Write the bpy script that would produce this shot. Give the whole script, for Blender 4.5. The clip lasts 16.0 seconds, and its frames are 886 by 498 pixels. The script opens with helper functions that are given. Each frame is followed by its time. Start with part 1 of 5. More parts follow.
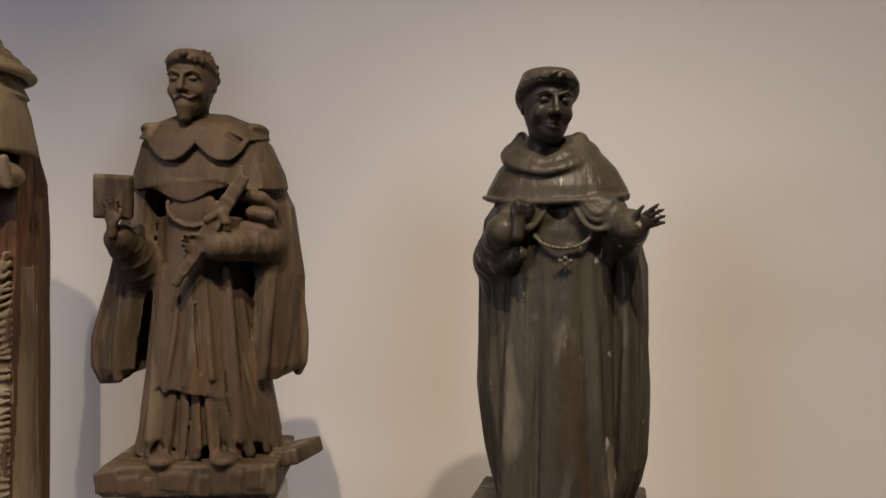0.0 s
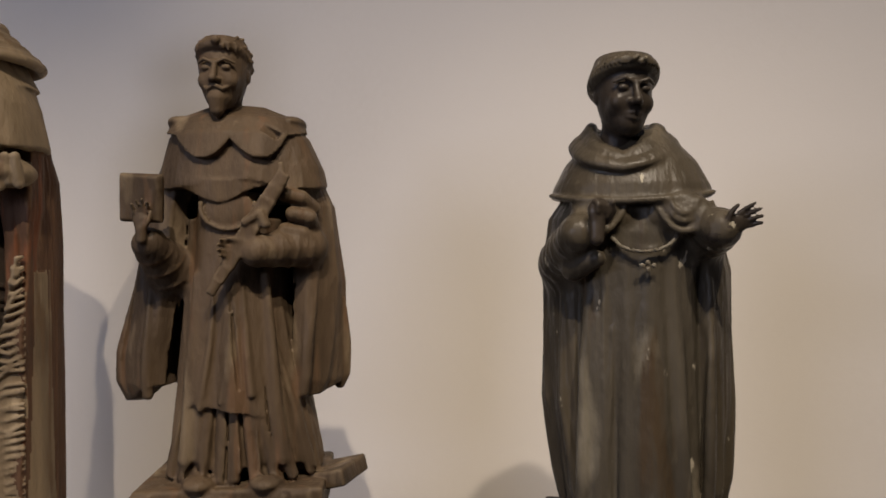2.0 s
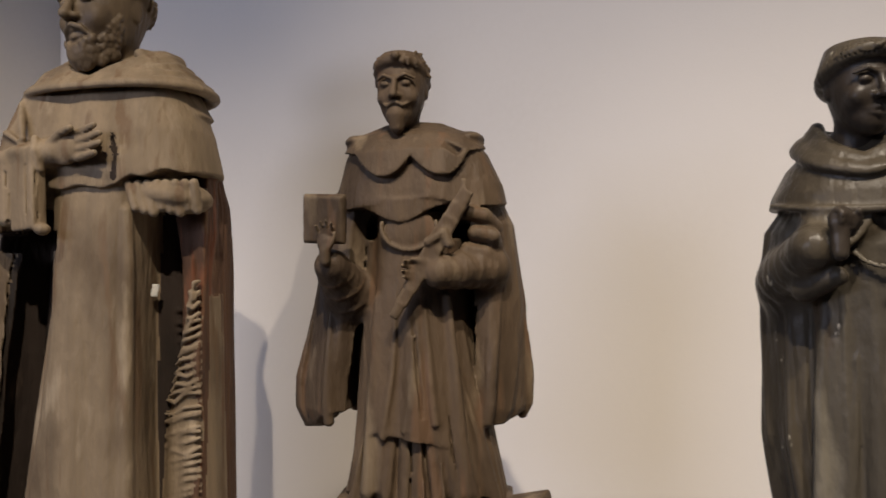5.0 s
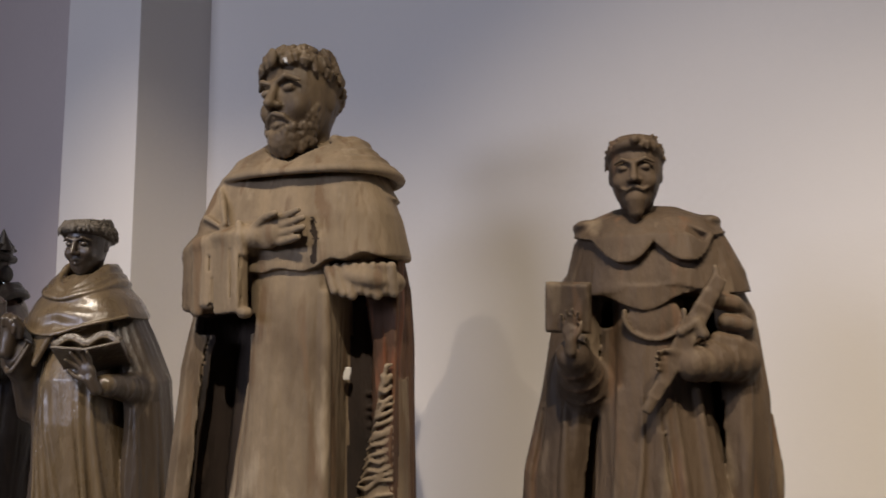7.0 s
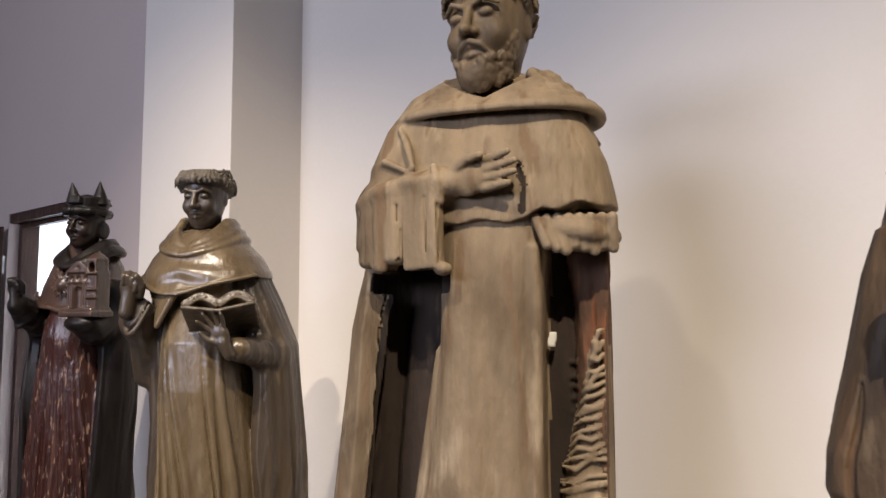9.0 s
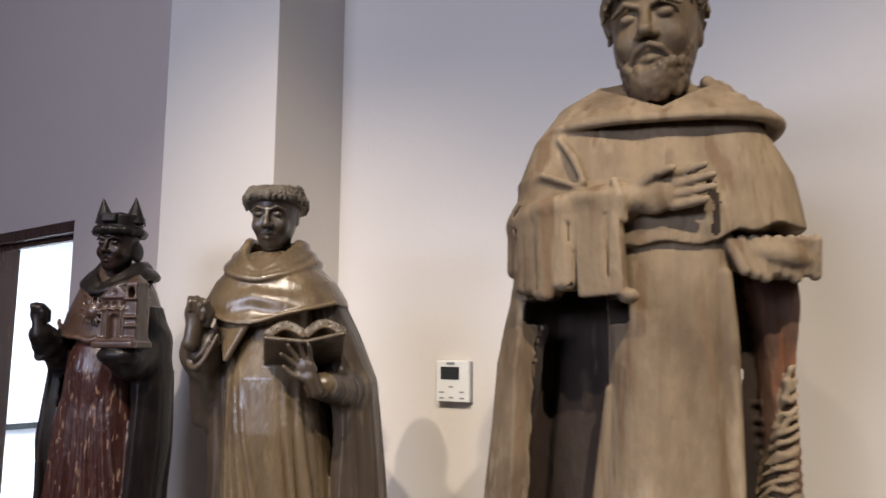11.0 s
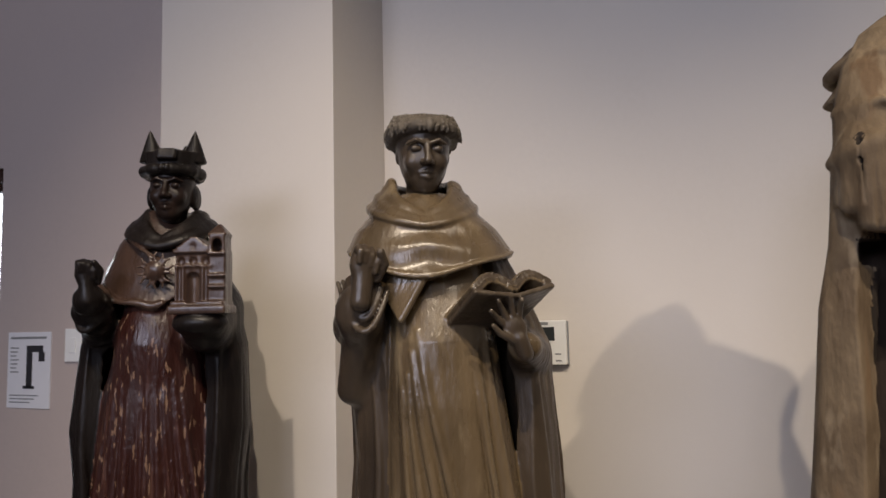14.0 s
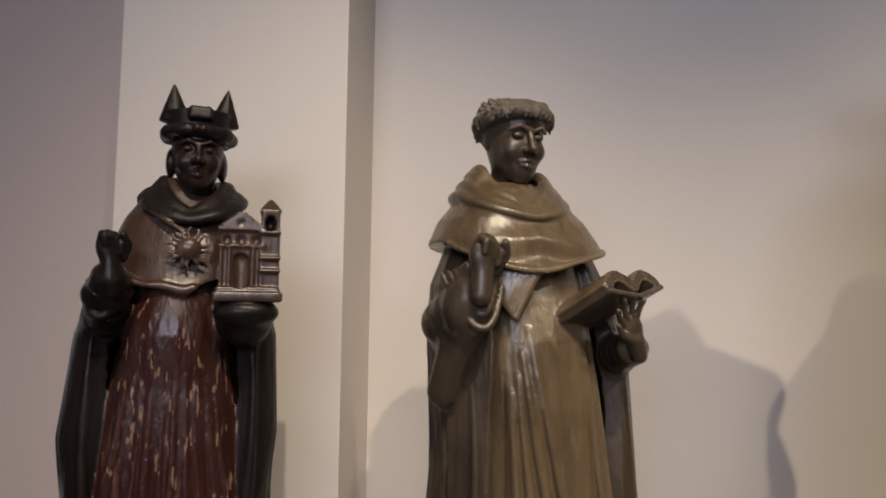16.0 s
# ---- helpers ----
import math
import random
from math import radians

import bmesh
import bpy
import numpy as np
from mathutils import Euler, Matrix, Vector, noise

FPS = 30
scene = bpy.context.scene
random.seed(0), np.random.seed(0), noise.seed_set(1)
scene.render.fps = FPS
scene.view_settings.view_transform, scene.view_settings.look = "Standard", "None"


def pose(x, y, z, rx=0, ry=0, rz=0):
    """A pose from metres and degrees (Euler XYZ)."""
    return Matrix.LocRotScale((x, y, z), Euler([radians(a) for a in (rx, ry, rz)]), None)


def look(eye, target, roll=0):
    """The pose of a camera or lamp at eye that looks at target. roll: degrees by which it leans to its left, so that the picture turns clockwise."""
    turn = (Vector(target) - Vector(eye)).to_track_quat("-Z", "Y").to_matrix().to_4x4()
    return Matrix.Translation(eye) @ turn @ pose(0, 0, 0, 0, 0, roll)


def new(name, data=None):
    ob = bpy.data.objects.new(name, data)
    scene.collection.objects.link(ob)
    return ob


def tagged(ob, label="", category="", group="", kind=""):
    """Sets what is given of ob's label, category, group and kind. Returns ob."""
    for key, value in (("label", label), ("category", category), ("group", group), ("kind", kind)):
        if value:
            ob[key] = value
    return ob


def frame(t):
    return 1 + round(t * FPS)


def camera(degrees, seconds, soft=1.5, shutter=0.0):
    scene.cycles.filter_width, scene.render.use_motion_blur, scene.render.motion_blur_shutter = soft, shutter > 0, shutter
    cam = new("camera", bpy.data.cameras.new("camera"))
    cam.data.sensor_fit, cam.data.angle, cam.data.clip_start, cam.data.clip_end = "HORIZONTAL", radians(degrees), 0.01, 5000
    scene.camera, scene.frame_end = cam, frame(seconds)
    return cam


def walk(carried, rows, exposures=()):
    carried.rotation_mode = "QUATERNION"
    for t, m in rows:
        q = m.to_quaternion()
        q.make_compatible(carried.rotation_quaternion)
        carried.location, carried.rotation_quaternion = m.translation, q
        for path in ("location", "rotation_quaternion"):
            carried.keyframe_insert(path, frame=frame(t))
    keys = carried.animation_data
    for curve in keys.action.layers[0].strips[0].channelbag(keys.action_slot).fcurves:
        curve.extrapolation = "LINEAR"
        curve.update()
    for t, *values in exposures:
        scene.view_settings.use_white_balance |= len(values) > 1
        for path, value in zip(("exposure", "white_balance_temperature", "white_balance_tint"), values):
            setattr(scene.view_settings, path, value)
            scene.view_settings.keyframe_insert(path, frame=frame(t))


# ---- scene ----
cam = camera(61.6, 16.0, 1.5, 0.4)
PATH = [
    (0, (-0.335, 0.38, 1.448), (-1.177, 2.194, 1.474), 0.0),
    (0.5, (-0.369, 0.404, 1.444), (-1.211, 2.218, 1.448), 0.3),
    (1, (-0.408, 0.425, 1.452), (-1.21, 2.258, 1.449), 0.3),
    (1.5, (-0.439, 0.432, 1.461), (-1.214, 2.276, 1.477), -0.1),
    (2, (-0.466, 0.43, 1.466), (-1.294, 2.251, 1.471), -0.5),
    (2.5, (-0.478, 0.439, 1.468), (-1.337, 2.245, 1.477), -1.3),
    (3, (-0.498, 0.459, 1.461), (-1.364, 2.261, 1.447), -0.3),
    (3.2, (-0.5, 0.46, 1.458), (-1.368, 2.261, 1.45), -0.1),
    (5.3, (-0.618, 0.439, 1.464), (-1.747, 2.088, 1.548), -1.3),
    (5.5, (-0.64, 0.424, 1.471), (-1.775, 2.068, 1.565), -1.4),
    (6, (-0.702, 0.389, 1.492), (-1.888, 1.99, 1.664), -0.9),
    (6.5, (-0.742, 0.361, 1.499), (-1.969, 1.929, 1.691), -1.3),
    (7, (-0.802, 0.326, 1.498), (-2.053, 1.866, 1.755), -0.8),
    (7.5, (-0.876, 0.318, 1.48), (-2.197, 1.796, 1.742), -0.4),
    (8, (-0.965, 0.288, 1.495), (-2.332, 1.735, 1.687), -2.3),
    (8.2, (-1.009, 0.275, 1.486), (-2.371, 1.728, 1.667), -2.0),
    (10.3, (-1.467, 0.184, 1.498), (-2.547, 1.842, 1.794), -0.1),
    (10.5, (-1.495, 0.17, 1.494), (-2.56, 1.829, 1.83), -0.5),
    (11, (-1.584, 0.142, 1.485), (-2.749, 1.746, 1.753), 0.3),
    (11.5, (-1.74, 0.136, 1.475), (-2.881, 1.753, 1.765), -1.8),
    (12, (-1.909, 0.112, 1.472), (-3.009, 1.761, 1.736), -0.8),
    (12.5, (-2.046, 0.036, 1.48), (-3.03, 1.762, 1.705), -2.7),
    (13, (-2.142, -0.039, 1.482), (-3.08, 1.715, 1.684), -2.4),
    (13.5, (-2.216, -0.069, 1.468), (-3.146, 1.688, 1.683), -1.0),
    (14, (-2.347, -0.033, 1.46), (-3.11, 1.807, 1.65), -1.3),
    (14.5, (-2.498, -0.012, 1.46), (-3.188, 1.857, 1.633), -0.3),
    (15, (-2.641, -0.012, 1.434), (-3.186, 1.905, 1.596), 2.7),
    (15.5, (-2.776, -0.049, 1.478), (-3.117, 1.918, 1.603), 0.5),
    (16, (-2.915, -0.083, 1.459), (-3.158, 1.894, 1.643), 0.6),
]
EXPOSURES = [(0, -0.6, 6600, 10), (3, -0.4, 6350, 10), (5.5, -0.25, 6250, 10), (7, -0.25, 6250, 10), (8.2, 0.35, 6500, 10), (10.5, 0.3, 6250, 10), (12.5, 0.0, 6250, 10), (14.5, -0.4, 6800, 10), (16, -0.35, 6950, 10)]
walk(cam, [(t, look(eye, target, roll)) for t, eye, target, roll in PATH], EXPOSURES)

# ---- light: warm ceiling spots in front of the row, a cool window opposite, the bright room next door ----
world = bpy.data.worlds.new("world")
scene.world = world
world.use_nodes = True
world.node_tree.nodes["Background"].inputs[0].default_value = (0.75, 0.8, 1.0, 1)
world.node_tree.nodes["Background"].inputs[1].default_value = 0.25
WARM, COOL = (1.0, 0.85, 0.68), (0.76, 0.79, 1.0)


def lamp(name, kind, place, target, power, colour, size, cone=0, blend=0.6):
    data = bpy.data.lights.new(name, kind)
    data.energy, data.color = power, colour
    if kind == "AREA":
        data.shape, data.size, data.size_y = "RECTANGLE", size[0], size[1]
    else:
        data.shadow_soft_size = size
    if cone:
        data.spot_size, data.spot_blend = radians(cone), blend
    ob = new(name, data)
    ob.matrix_world = look(place, target)
    return ob


SPOT_Z = 4.25
lamp("ceiling_spot", "SPOT", (-2.75, -0.98, SPOT_Z), (-3.85, 2.0, 0.35), 300, WARM, 0.03, 46, 1.0)
lamp("ceiling_spot", "SPOT", (-1.90, -0.95, SPOT_Z), (-3.35, 2.0, 0.25), 330, WARM, 0.03, 44, 1.0)
lamp("ceiling_spot", "SPOT", (-0.20, -0.58, SPOT_Z), (-1.90, 2.0, -0.12), 590, WARM, 0.03, 52, 1.0)
lamp("ceiling_spot", "SPOT", (0.60, -0.25, SPOT_Z), (-0.60, 2.0, -0.38), 570, WARM, 0.03, 51, 1.0)
lamp("window_light", "AREA", (-3.0, -3.38, 2.75), (-3.9, 2.0, 1.9), 125, COOL, (3.1, 0.95))
lamp("next_room_light", "AREA", (-7.0, 4.6, 3.5), (-7.0, 4.6, 0), 420, (0.90, 0.94, 1.0), (3.0, 2.5))
lamp("next_room_light", "AREA", (-12.5, 4.8, 3.5), (-12.5, 4.8, 0), 520, (0.90, 0.94, 1.0), (4.0, 2.5))

# ---- materials ----


def nodes(name, rough=0.6, metal=0.0):
    m = bpy.data.materials.new(name)
    m.use_nodes = True
    nt = m.node_tree
    b = nt.nodes["Principled BSDF"]
    b.inputs["Roughness"].default_value = rough
    b.inputs["Metallic"].default_value = metal
    return m, nt, b


def mixrgb(nt, fac, a, b, mode="MIX"):
    n = nt.nodes.new("ShaderNodeMix")
    n.data_type, n.blend_type = "RGBA", mode
    for sock, v in ((n.inputs[0], fac), (n.inputs[6], a), (n.inputs[7], b)):
        if hasattr(v, "default_value"):
            nt.links.new(v, sock)
        elif isinstance(v, tuple):
            sock.default_value = (*v, 1)
        else:
            sock.default_value = v
    return n.outputs[2]


def noise_fac(nt, scale, stretch=(1, 1, 1), detail=5, lo=0.4, hi=0.6, coords="Object", kind="noise"):
    tc = nt.nodes.new("ShaderNodeTexCoord")
    mp = nt.nodes.new("ShaderNodeMapping")
    mp.inputs["Scale"].default_value = stretch
    nt.links.new(tc.outputs[coords], mp.inputs[0])
    if kind == "noise":
        n = nt.nodes.new("ShaderNodeTexNoise")
        n.inputs["Detail"].default_value = detail
        out = n.outputs[0]
    else:
        n = nt.nodes.new("ShaderNodeTexVoronoi")
        n.feature = "DISTANCE_TO_EDGE"
        out = n.outputs[0]
    n.inputs["Scale"].default_value = scale
    nt.links.new(mp.outputs[0], n.inputs["Vector"])
    r = nt.nodes.new("ShaderNodeMapRange")
    r.inputs[1].default_value, r.inputs[2].default_value = lo, hi
    nt.links.new(out, r.inputs[0])
    return r.outputs[0]


def bump(nt, b, height, strength, dist):
    n = nt.nodes.new("ShaderNodeBump")
    n.inputs["Strength"].default_value, n.inputs["Distance"].default_value = strength, dist
    nt.links.new(height, n.inputs["Height"])
    prev = b.inputs["Normal"].links
    if prev:
        nt.links.new(prev[0].from_socket, n.inputs["Normal"])
    nt.links.new(n.outputs[0], b.inputs["Normal"])


def plaster(name, colour, dark):
    m, nt, b = nodes(name, 0.55)
    c = mixrgb(nt, noise_fac(nt, 1.3, detail=4, lo=0.35, hi=0.65), colour, dark)
    c = mixrgb(nt, noise_fac(nt, 60, lo=0.3, hi=0.7), c, tuple(v * 0.97 for v in colour))
    nt.links.new(c, b.inputs["Base Color"])
    bump(nt, b, noise_fac(nt, 9, lo=0.2, hi=0.8), 0.06, 0.01)
    bump(nt, b, noise_fac(nt, 170, detail=3, lo=0.2, hi=0.8), 0.05, 0.002)
    return m


def carved(name, base, light, dark, rough=0.6, grain=1.0, worn=(0.62, 0.72), gloss_var=0.12, streak=None, coat=0.0, fleck=None, flecks=(48, 0.45, 0.69)):
    """Old carved wood: long vertical grain, large stains, worn light patches and dark dirt."""
    m, nt, b = nodes(name, rough)
    grainf = noise_fac(nt, 34, (1, 1, 0.06), 6, 0.32, 0.68)
    c = mixrgb(nt, grainf, base, tuple(v * 0.72 for v in base))
    c = mixrgb(nt, noise_fac(nt, 7, (1, 1, 0.5), 6, 0.5, 0.72), c, dark)
    c = mixrgb(nt, noise_fac(nt, 19, (1, 1, 0.3), 8, *worn), c, light)
    if streak:
        c = mixrgb(nt, noise_fac(nt, 30, (1, 1, 0.12), 7, 0.57, 0.66), c, streak)
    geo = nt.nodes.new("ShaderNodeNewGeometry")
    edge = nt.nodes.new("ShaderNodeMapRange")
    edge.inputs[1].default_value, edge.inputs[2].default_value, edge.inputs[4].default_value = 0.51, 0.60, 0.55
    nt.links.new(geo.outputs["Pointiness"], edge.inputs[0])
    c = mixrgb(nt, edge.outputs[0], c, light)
    if fleck:
        c = mixrgb(nt, noise_fac(nt, flecks[0], (1, 1, flecks[1]), 4, flecks[2], flecks[2] + 0.03), c, fleck)
    nt.links.new(c, b.inputs["Base Color"])
    rr = nt.nodes.new("ShaderNodeMapRange")
    rr.inputs[3].default_value, rr.inputs[4].default_value = rough - gloss_var, rough + gloss_var
    nt.links.new(noise_fac(nt, 22, (1, 1, 0.4), 5, 0.3, 0.7), rr.inputs[0])
    nt.links.new(rr.outputs[0], b.inputs["Roughness"])
    b.inputs["Specular IOR Level"].default_value = 0.5 if coat > 0.12 else 0.22
    b.inputs["Coat Weight"].default_value = coat
    b.inputs["Coat Roughness"].default_value = 0.25
    bump(nt, b, grainf, 0.4 * grain, 0.003)
    bump(nt, b, noise_fac(nt, 14, (1, 1, 0.35), 4, 0.2, 0.8), 0.3 * grain, 0.012)
    bump(nt, b, noise_fac(nt, 70, (1, 1, 0.4), 6, 0.2, 0.8), 0.45 * grain, 0.004)
    return m


def painted(name, colour, rough=0.5, var=0.9, scale=14, metal=0.0):
    m, nt, b = nodes(name, rough, metal)
    c = mixrgb(nt, noise_fac(nt, scale, detail=5, lo=0.35, hi=0.7), colour, tuple(v * var for v in colour))
    nt.links.new(c, b.inputs["Base Color"])
    bump(nt, b, noise_fac(nt, 90, lo=0.2, hi=0.8), 0.1, 0.001)
    return m


WALL = plaster("cream_wall_paint", (0.70, 0.655, 0.60), (0.66, 0.615, 0.56))
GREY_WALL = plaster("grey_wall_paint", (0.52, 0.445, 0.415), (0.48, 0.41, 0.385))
WHITE_WALL = plaster("white_wall_paint", (0.86, 0.87, 0.88), (0.83, 0.84, 0.86))
# unseen ceiling, walls and floor, kept dark to cut bounced fill on statues
CEIL = plaster("ceiling_paint", (0.16, 0.155, 0.15), (0.14, 0.135, 0.13))
LOW_BOUNCE_WALL = plaster("low_bounce_wall_paint", (0.26, 0.24, 0.225), (0.23, 0.21, 0.2))
FLOOR = painted("polished_floor", (0.11, 0.085, 0.07), 0.3, 0.85, 3)
TILE = painted("pale_floor_tile", (0.36, 0.38, 0.42), 0.18, 0.93, 3)
DARKWOOD = carved("dark_door_wood", (0.045, 0.022, 0.016), (0.07, 0.035, 0.025), (0.02, 0.011, 0.009), 0.4)
REDWOOD = carved("red_door_wood", (0.26, 0.05, 0.035), (0.30, 0.07, 0.05), (0.18, 0.035, 0.025), 0.45)
PLINTH = painted("plinth_paint", (0.7, 0.68, 0.65), 0.5, 0.95, 5)
PLASTIC = painted("white_plastic", (0.82, 0.83, 0.82), 0.35, 0.97, 30)
SCREEN = painted("dark_lcd", (0.035, 0.04, 0.042), 0.15, 0.9, 40)
GREYMARK = painted("grey_print", (0.25, 0.26, 0.27), 0.5, 0.9, 40)
BLACKMARK = painted("black_print", (0.03, 0.03, 0.035), 0.5, 0.9, 40)
PAPER = painted("white_card", (0.74, 0.75, 0.79), 0.6, 0.97, 20)

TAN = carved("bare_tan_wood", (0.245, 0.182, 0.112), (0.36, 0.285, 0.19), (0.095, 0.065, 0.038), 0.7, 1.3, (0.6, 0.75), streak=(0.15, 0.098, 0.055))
# dark wood colour that paints shade into the hollow, cracks and sleeve recess
RECESS_SHADE = carved("recess_shade_wood", (0.040, 0.028, 0.021), (0.08, 0.055, 0.037), (0.018, 0.014, 0.011), 0.85, 1.5)
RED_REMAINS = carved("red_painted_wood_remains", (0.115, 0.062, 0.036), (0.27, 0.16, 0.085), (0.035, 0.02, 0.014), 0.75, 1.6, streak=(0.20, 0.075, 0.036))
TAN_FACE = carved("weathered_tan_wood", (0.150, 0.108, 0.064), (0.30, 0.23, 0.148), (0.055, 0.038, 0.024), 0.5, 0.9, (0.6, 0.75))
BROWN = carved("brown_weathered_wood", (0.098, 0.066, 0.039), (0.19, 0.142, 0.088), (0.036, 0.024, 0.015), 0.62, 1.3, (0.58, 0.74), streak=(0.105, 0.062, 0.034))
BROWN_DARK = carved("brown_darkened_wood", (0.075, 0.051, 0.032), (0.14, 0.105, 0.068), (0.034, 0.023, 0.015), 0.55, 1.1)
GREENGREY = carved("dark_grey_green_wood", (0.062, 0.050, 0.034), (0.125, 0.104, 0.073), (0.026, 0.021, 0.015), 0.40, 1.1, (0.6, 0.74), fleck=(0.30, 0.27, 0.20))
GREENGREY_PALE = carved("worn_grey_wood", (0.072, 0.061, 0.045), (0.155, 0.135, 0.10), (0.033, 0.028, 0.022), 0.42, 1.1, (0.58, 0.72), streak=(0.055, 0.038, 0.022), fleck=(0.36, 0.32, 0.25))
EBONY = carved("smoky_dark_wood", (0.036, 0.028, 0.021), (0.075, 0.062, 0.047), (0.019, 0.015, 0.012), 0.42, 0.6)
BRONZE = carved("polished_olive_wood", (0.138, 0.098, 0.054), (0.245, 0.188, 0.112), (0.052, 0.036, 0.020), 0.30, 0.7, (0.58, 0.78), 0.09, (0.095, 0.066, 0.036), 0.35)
# dark wood of head and hands; on cloak and sleeves it paints shade
BRONZE_DARK_SHADED = carved("dark_shaded_olive_wood", (0.066, 0.047, 0.030), (0.155, 0.120, 0.080), (0.028, 0.020, 0.014), 0.38, 0.7, (0.62, 0.75), 0.08, None, 0.18)
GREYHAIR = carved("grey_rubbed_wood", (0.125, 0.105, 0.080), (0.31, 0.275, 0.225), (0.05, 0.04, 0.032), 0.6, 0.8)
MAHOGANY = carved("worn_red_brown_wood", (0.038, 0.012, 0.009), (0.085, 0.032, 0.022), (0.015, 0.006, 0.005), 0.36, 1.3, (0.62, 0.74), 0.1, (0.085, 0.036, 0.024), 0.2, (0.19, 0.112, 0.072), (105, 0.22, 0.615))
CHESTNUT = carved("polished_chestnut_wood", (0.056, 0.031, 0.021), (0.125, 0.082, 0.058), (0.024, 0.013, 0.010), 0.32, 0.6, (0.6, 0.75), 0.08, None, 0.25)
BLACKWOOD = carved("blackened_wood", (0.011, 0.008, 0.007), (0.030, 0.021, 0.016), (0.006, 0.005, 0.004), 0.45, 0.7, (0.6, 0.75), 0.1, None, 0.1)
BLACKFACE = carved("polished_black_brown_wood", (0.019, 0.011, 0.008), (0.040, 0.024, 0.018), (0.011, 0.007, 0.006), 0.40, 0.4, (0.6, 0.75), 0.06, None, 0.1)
CHALK = painted("chalk_white", (0.7, 0.68, 0.62), 0.8, 0.9, 60)

# ---- building blocks ----


def part(name, bm, material, parent=None, label=""):
    me = bpy.data.meshes.new(name)
    bm.to_mesh(me)
    bm.free()
    me.materials.append(material)
    ob = new(name, me)
    if parent:
        ob.parent = parent
    if label:
        ob["label"] = label
    return ob


def block(x0, x1, y0, y1, z0, z1, bevel=0.0):
    bm = bmesh.new()
    bmesh.ops.create_cube(bm, size=1)
    bmesh.ops.scale(bm, vec=(x1 - x0, y1 - y0, z1 - z0), verts=bm.verts)
    bmesh.ops.translate(bm, vec=((x0 + x1) / 2, (y0 + y1) / 2, (z0 + z1) / 2), verts=bm.verts)
    if bevel:
        bmesh.ops.bevel(bm, geom=bm.edges[:], offset=bevel, segments=2, affect="EDGES", profile=0.7)
    return bm


def structure(name, bm, material, label, category):
    return tagged(part(name, bm, material), label, category, kind="structure")


def merged(*bms):
    out = bmesh.new()
    for b in bms:
        me = bpy.data.meshes.new("tmp")
        b.to_mesh(me)
        b.free()
        out.from_mesh(me)
        bpy.data.meshes.remove(me)
    return out


# ---- the room ----
WALL_Y, PIER_Y, LEFT_Y, TOP = 2.0, 1.695, 1.84, 4.4
PIER_L, PIER_R = -3.99, -3.38
DOOR_L, DOOR_R, DOOR_TOP = -5.74, -4.87, 2.055
structure("wall_main", block(PIER_R, 3.2, WALL_Y, WALL_Y + 0.2, 0, TOP), WALL, "cream plastered gallery wall behind the row of statues", "wall")
structure("wall_pier", block(PIER_L, PIER_R, PIER_Y, WALL_Y + 0.2, 0, TOP, 0.004), WALL, "cream plastered pier standing proud of the gallery wall", "wall")
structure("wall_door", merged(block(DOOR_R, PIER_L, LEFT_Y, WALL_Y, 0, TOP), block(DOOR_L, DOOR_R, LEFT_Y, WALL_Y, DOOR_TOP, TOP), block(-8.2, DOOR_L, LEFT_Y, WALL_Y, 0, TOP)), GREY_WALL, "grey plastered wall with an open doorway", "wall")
# unseen shell of the room, mostly dark to hold back bounced light
structure("floor", block(-8.2, 3.4, -3.6, WALL_Y + 0.2, -0.1, 0), FLOOR, "unseen polished brown gallery floor, dark to cut bounced light", "floor")
structure("ceiling", block(-8.2, 3.4, -3.6, WALL_Y + 0.2, TOP, TOP + 0.1), CEIL, "unseen gallery ceiling, dark grey to cut bounced light", "ceiling")
structure("wall_east", block(3.2, 3.4, -3.6, WALL_Y + 0.2, 0, TOP), LOW_BOUNCE_WALL, "unseen end wall of the gallery, dim grey to cut bounced light", "wall")
structure("wall_west", block(-8.4, -8.2, -3.6, WALL_Y + 0.2, 0, TOP), GREY_WALL, "plain grey end wall", "wall")
structure("wall_back", merged(block(-8.2, -4.6, -3.6, -3.4, 0, TOP), block(-1.4, 3.2, -3.6, -3.4, 0, TOP), block(-4.6, -1.4, -3.6, -3.4, 0, 2.25), block(-4.6, -1.4, -3.6, -3.4, 3.25, TOP)), LOW_BOUNCE_WALL, "unseen back wall with a high window opening, dim grey to cut bounced light", "wall")

# next room, seen through the doorway
structure("next_room_floor", block(-16.0, -3.0, WALL_Y + 0.2, 9.2, -0.1, 0), TILE, "pale glossy tiled floor of the bright room", "floor")
structure("next_room_wall_back", merged(block(-13.0, -3.0, 6.3, 6.5, 0, TOP), block(-13.0, -12.8, 6.5, 9.2, 0, TOP), block(-16.0, -13.0, 9.0, 9.2, 0, TOP)), WHITE_WALL, "bright white wall of the next room", "wall")
structure("next_room_wall_west", block(-16.2, -16.0, WALL_Y + 0.2, 9.2, 0, TOP), WHITE_WALL, "bright white end wall of the next room", "wall")
structure("next_room_wall_east", merged(block(-3.0, -2.8, WALL_Y + 0.2, 6.5, 0, TOP), block(-4.0, -3.0, WALL_Y + 0.2, WALL_Y + 0.3, 0, TOP)), WHITE_WALL, "bright white side wall of the next room", "wall")
structure("next_room_wall_front", block(-16.0, -8.2, WALL_Y, WALL_Y + 0.2, 0, TOP), WHITE_WALL, "white front wall of the next room", "wall")
structure("next_room_ceiling", block(-16.2, -2.8, WALL_Y + 0.2, 9.2, TOP, TOP + 0.1), WHITE_WALL, "white ceiling of the next room", "ceiling")
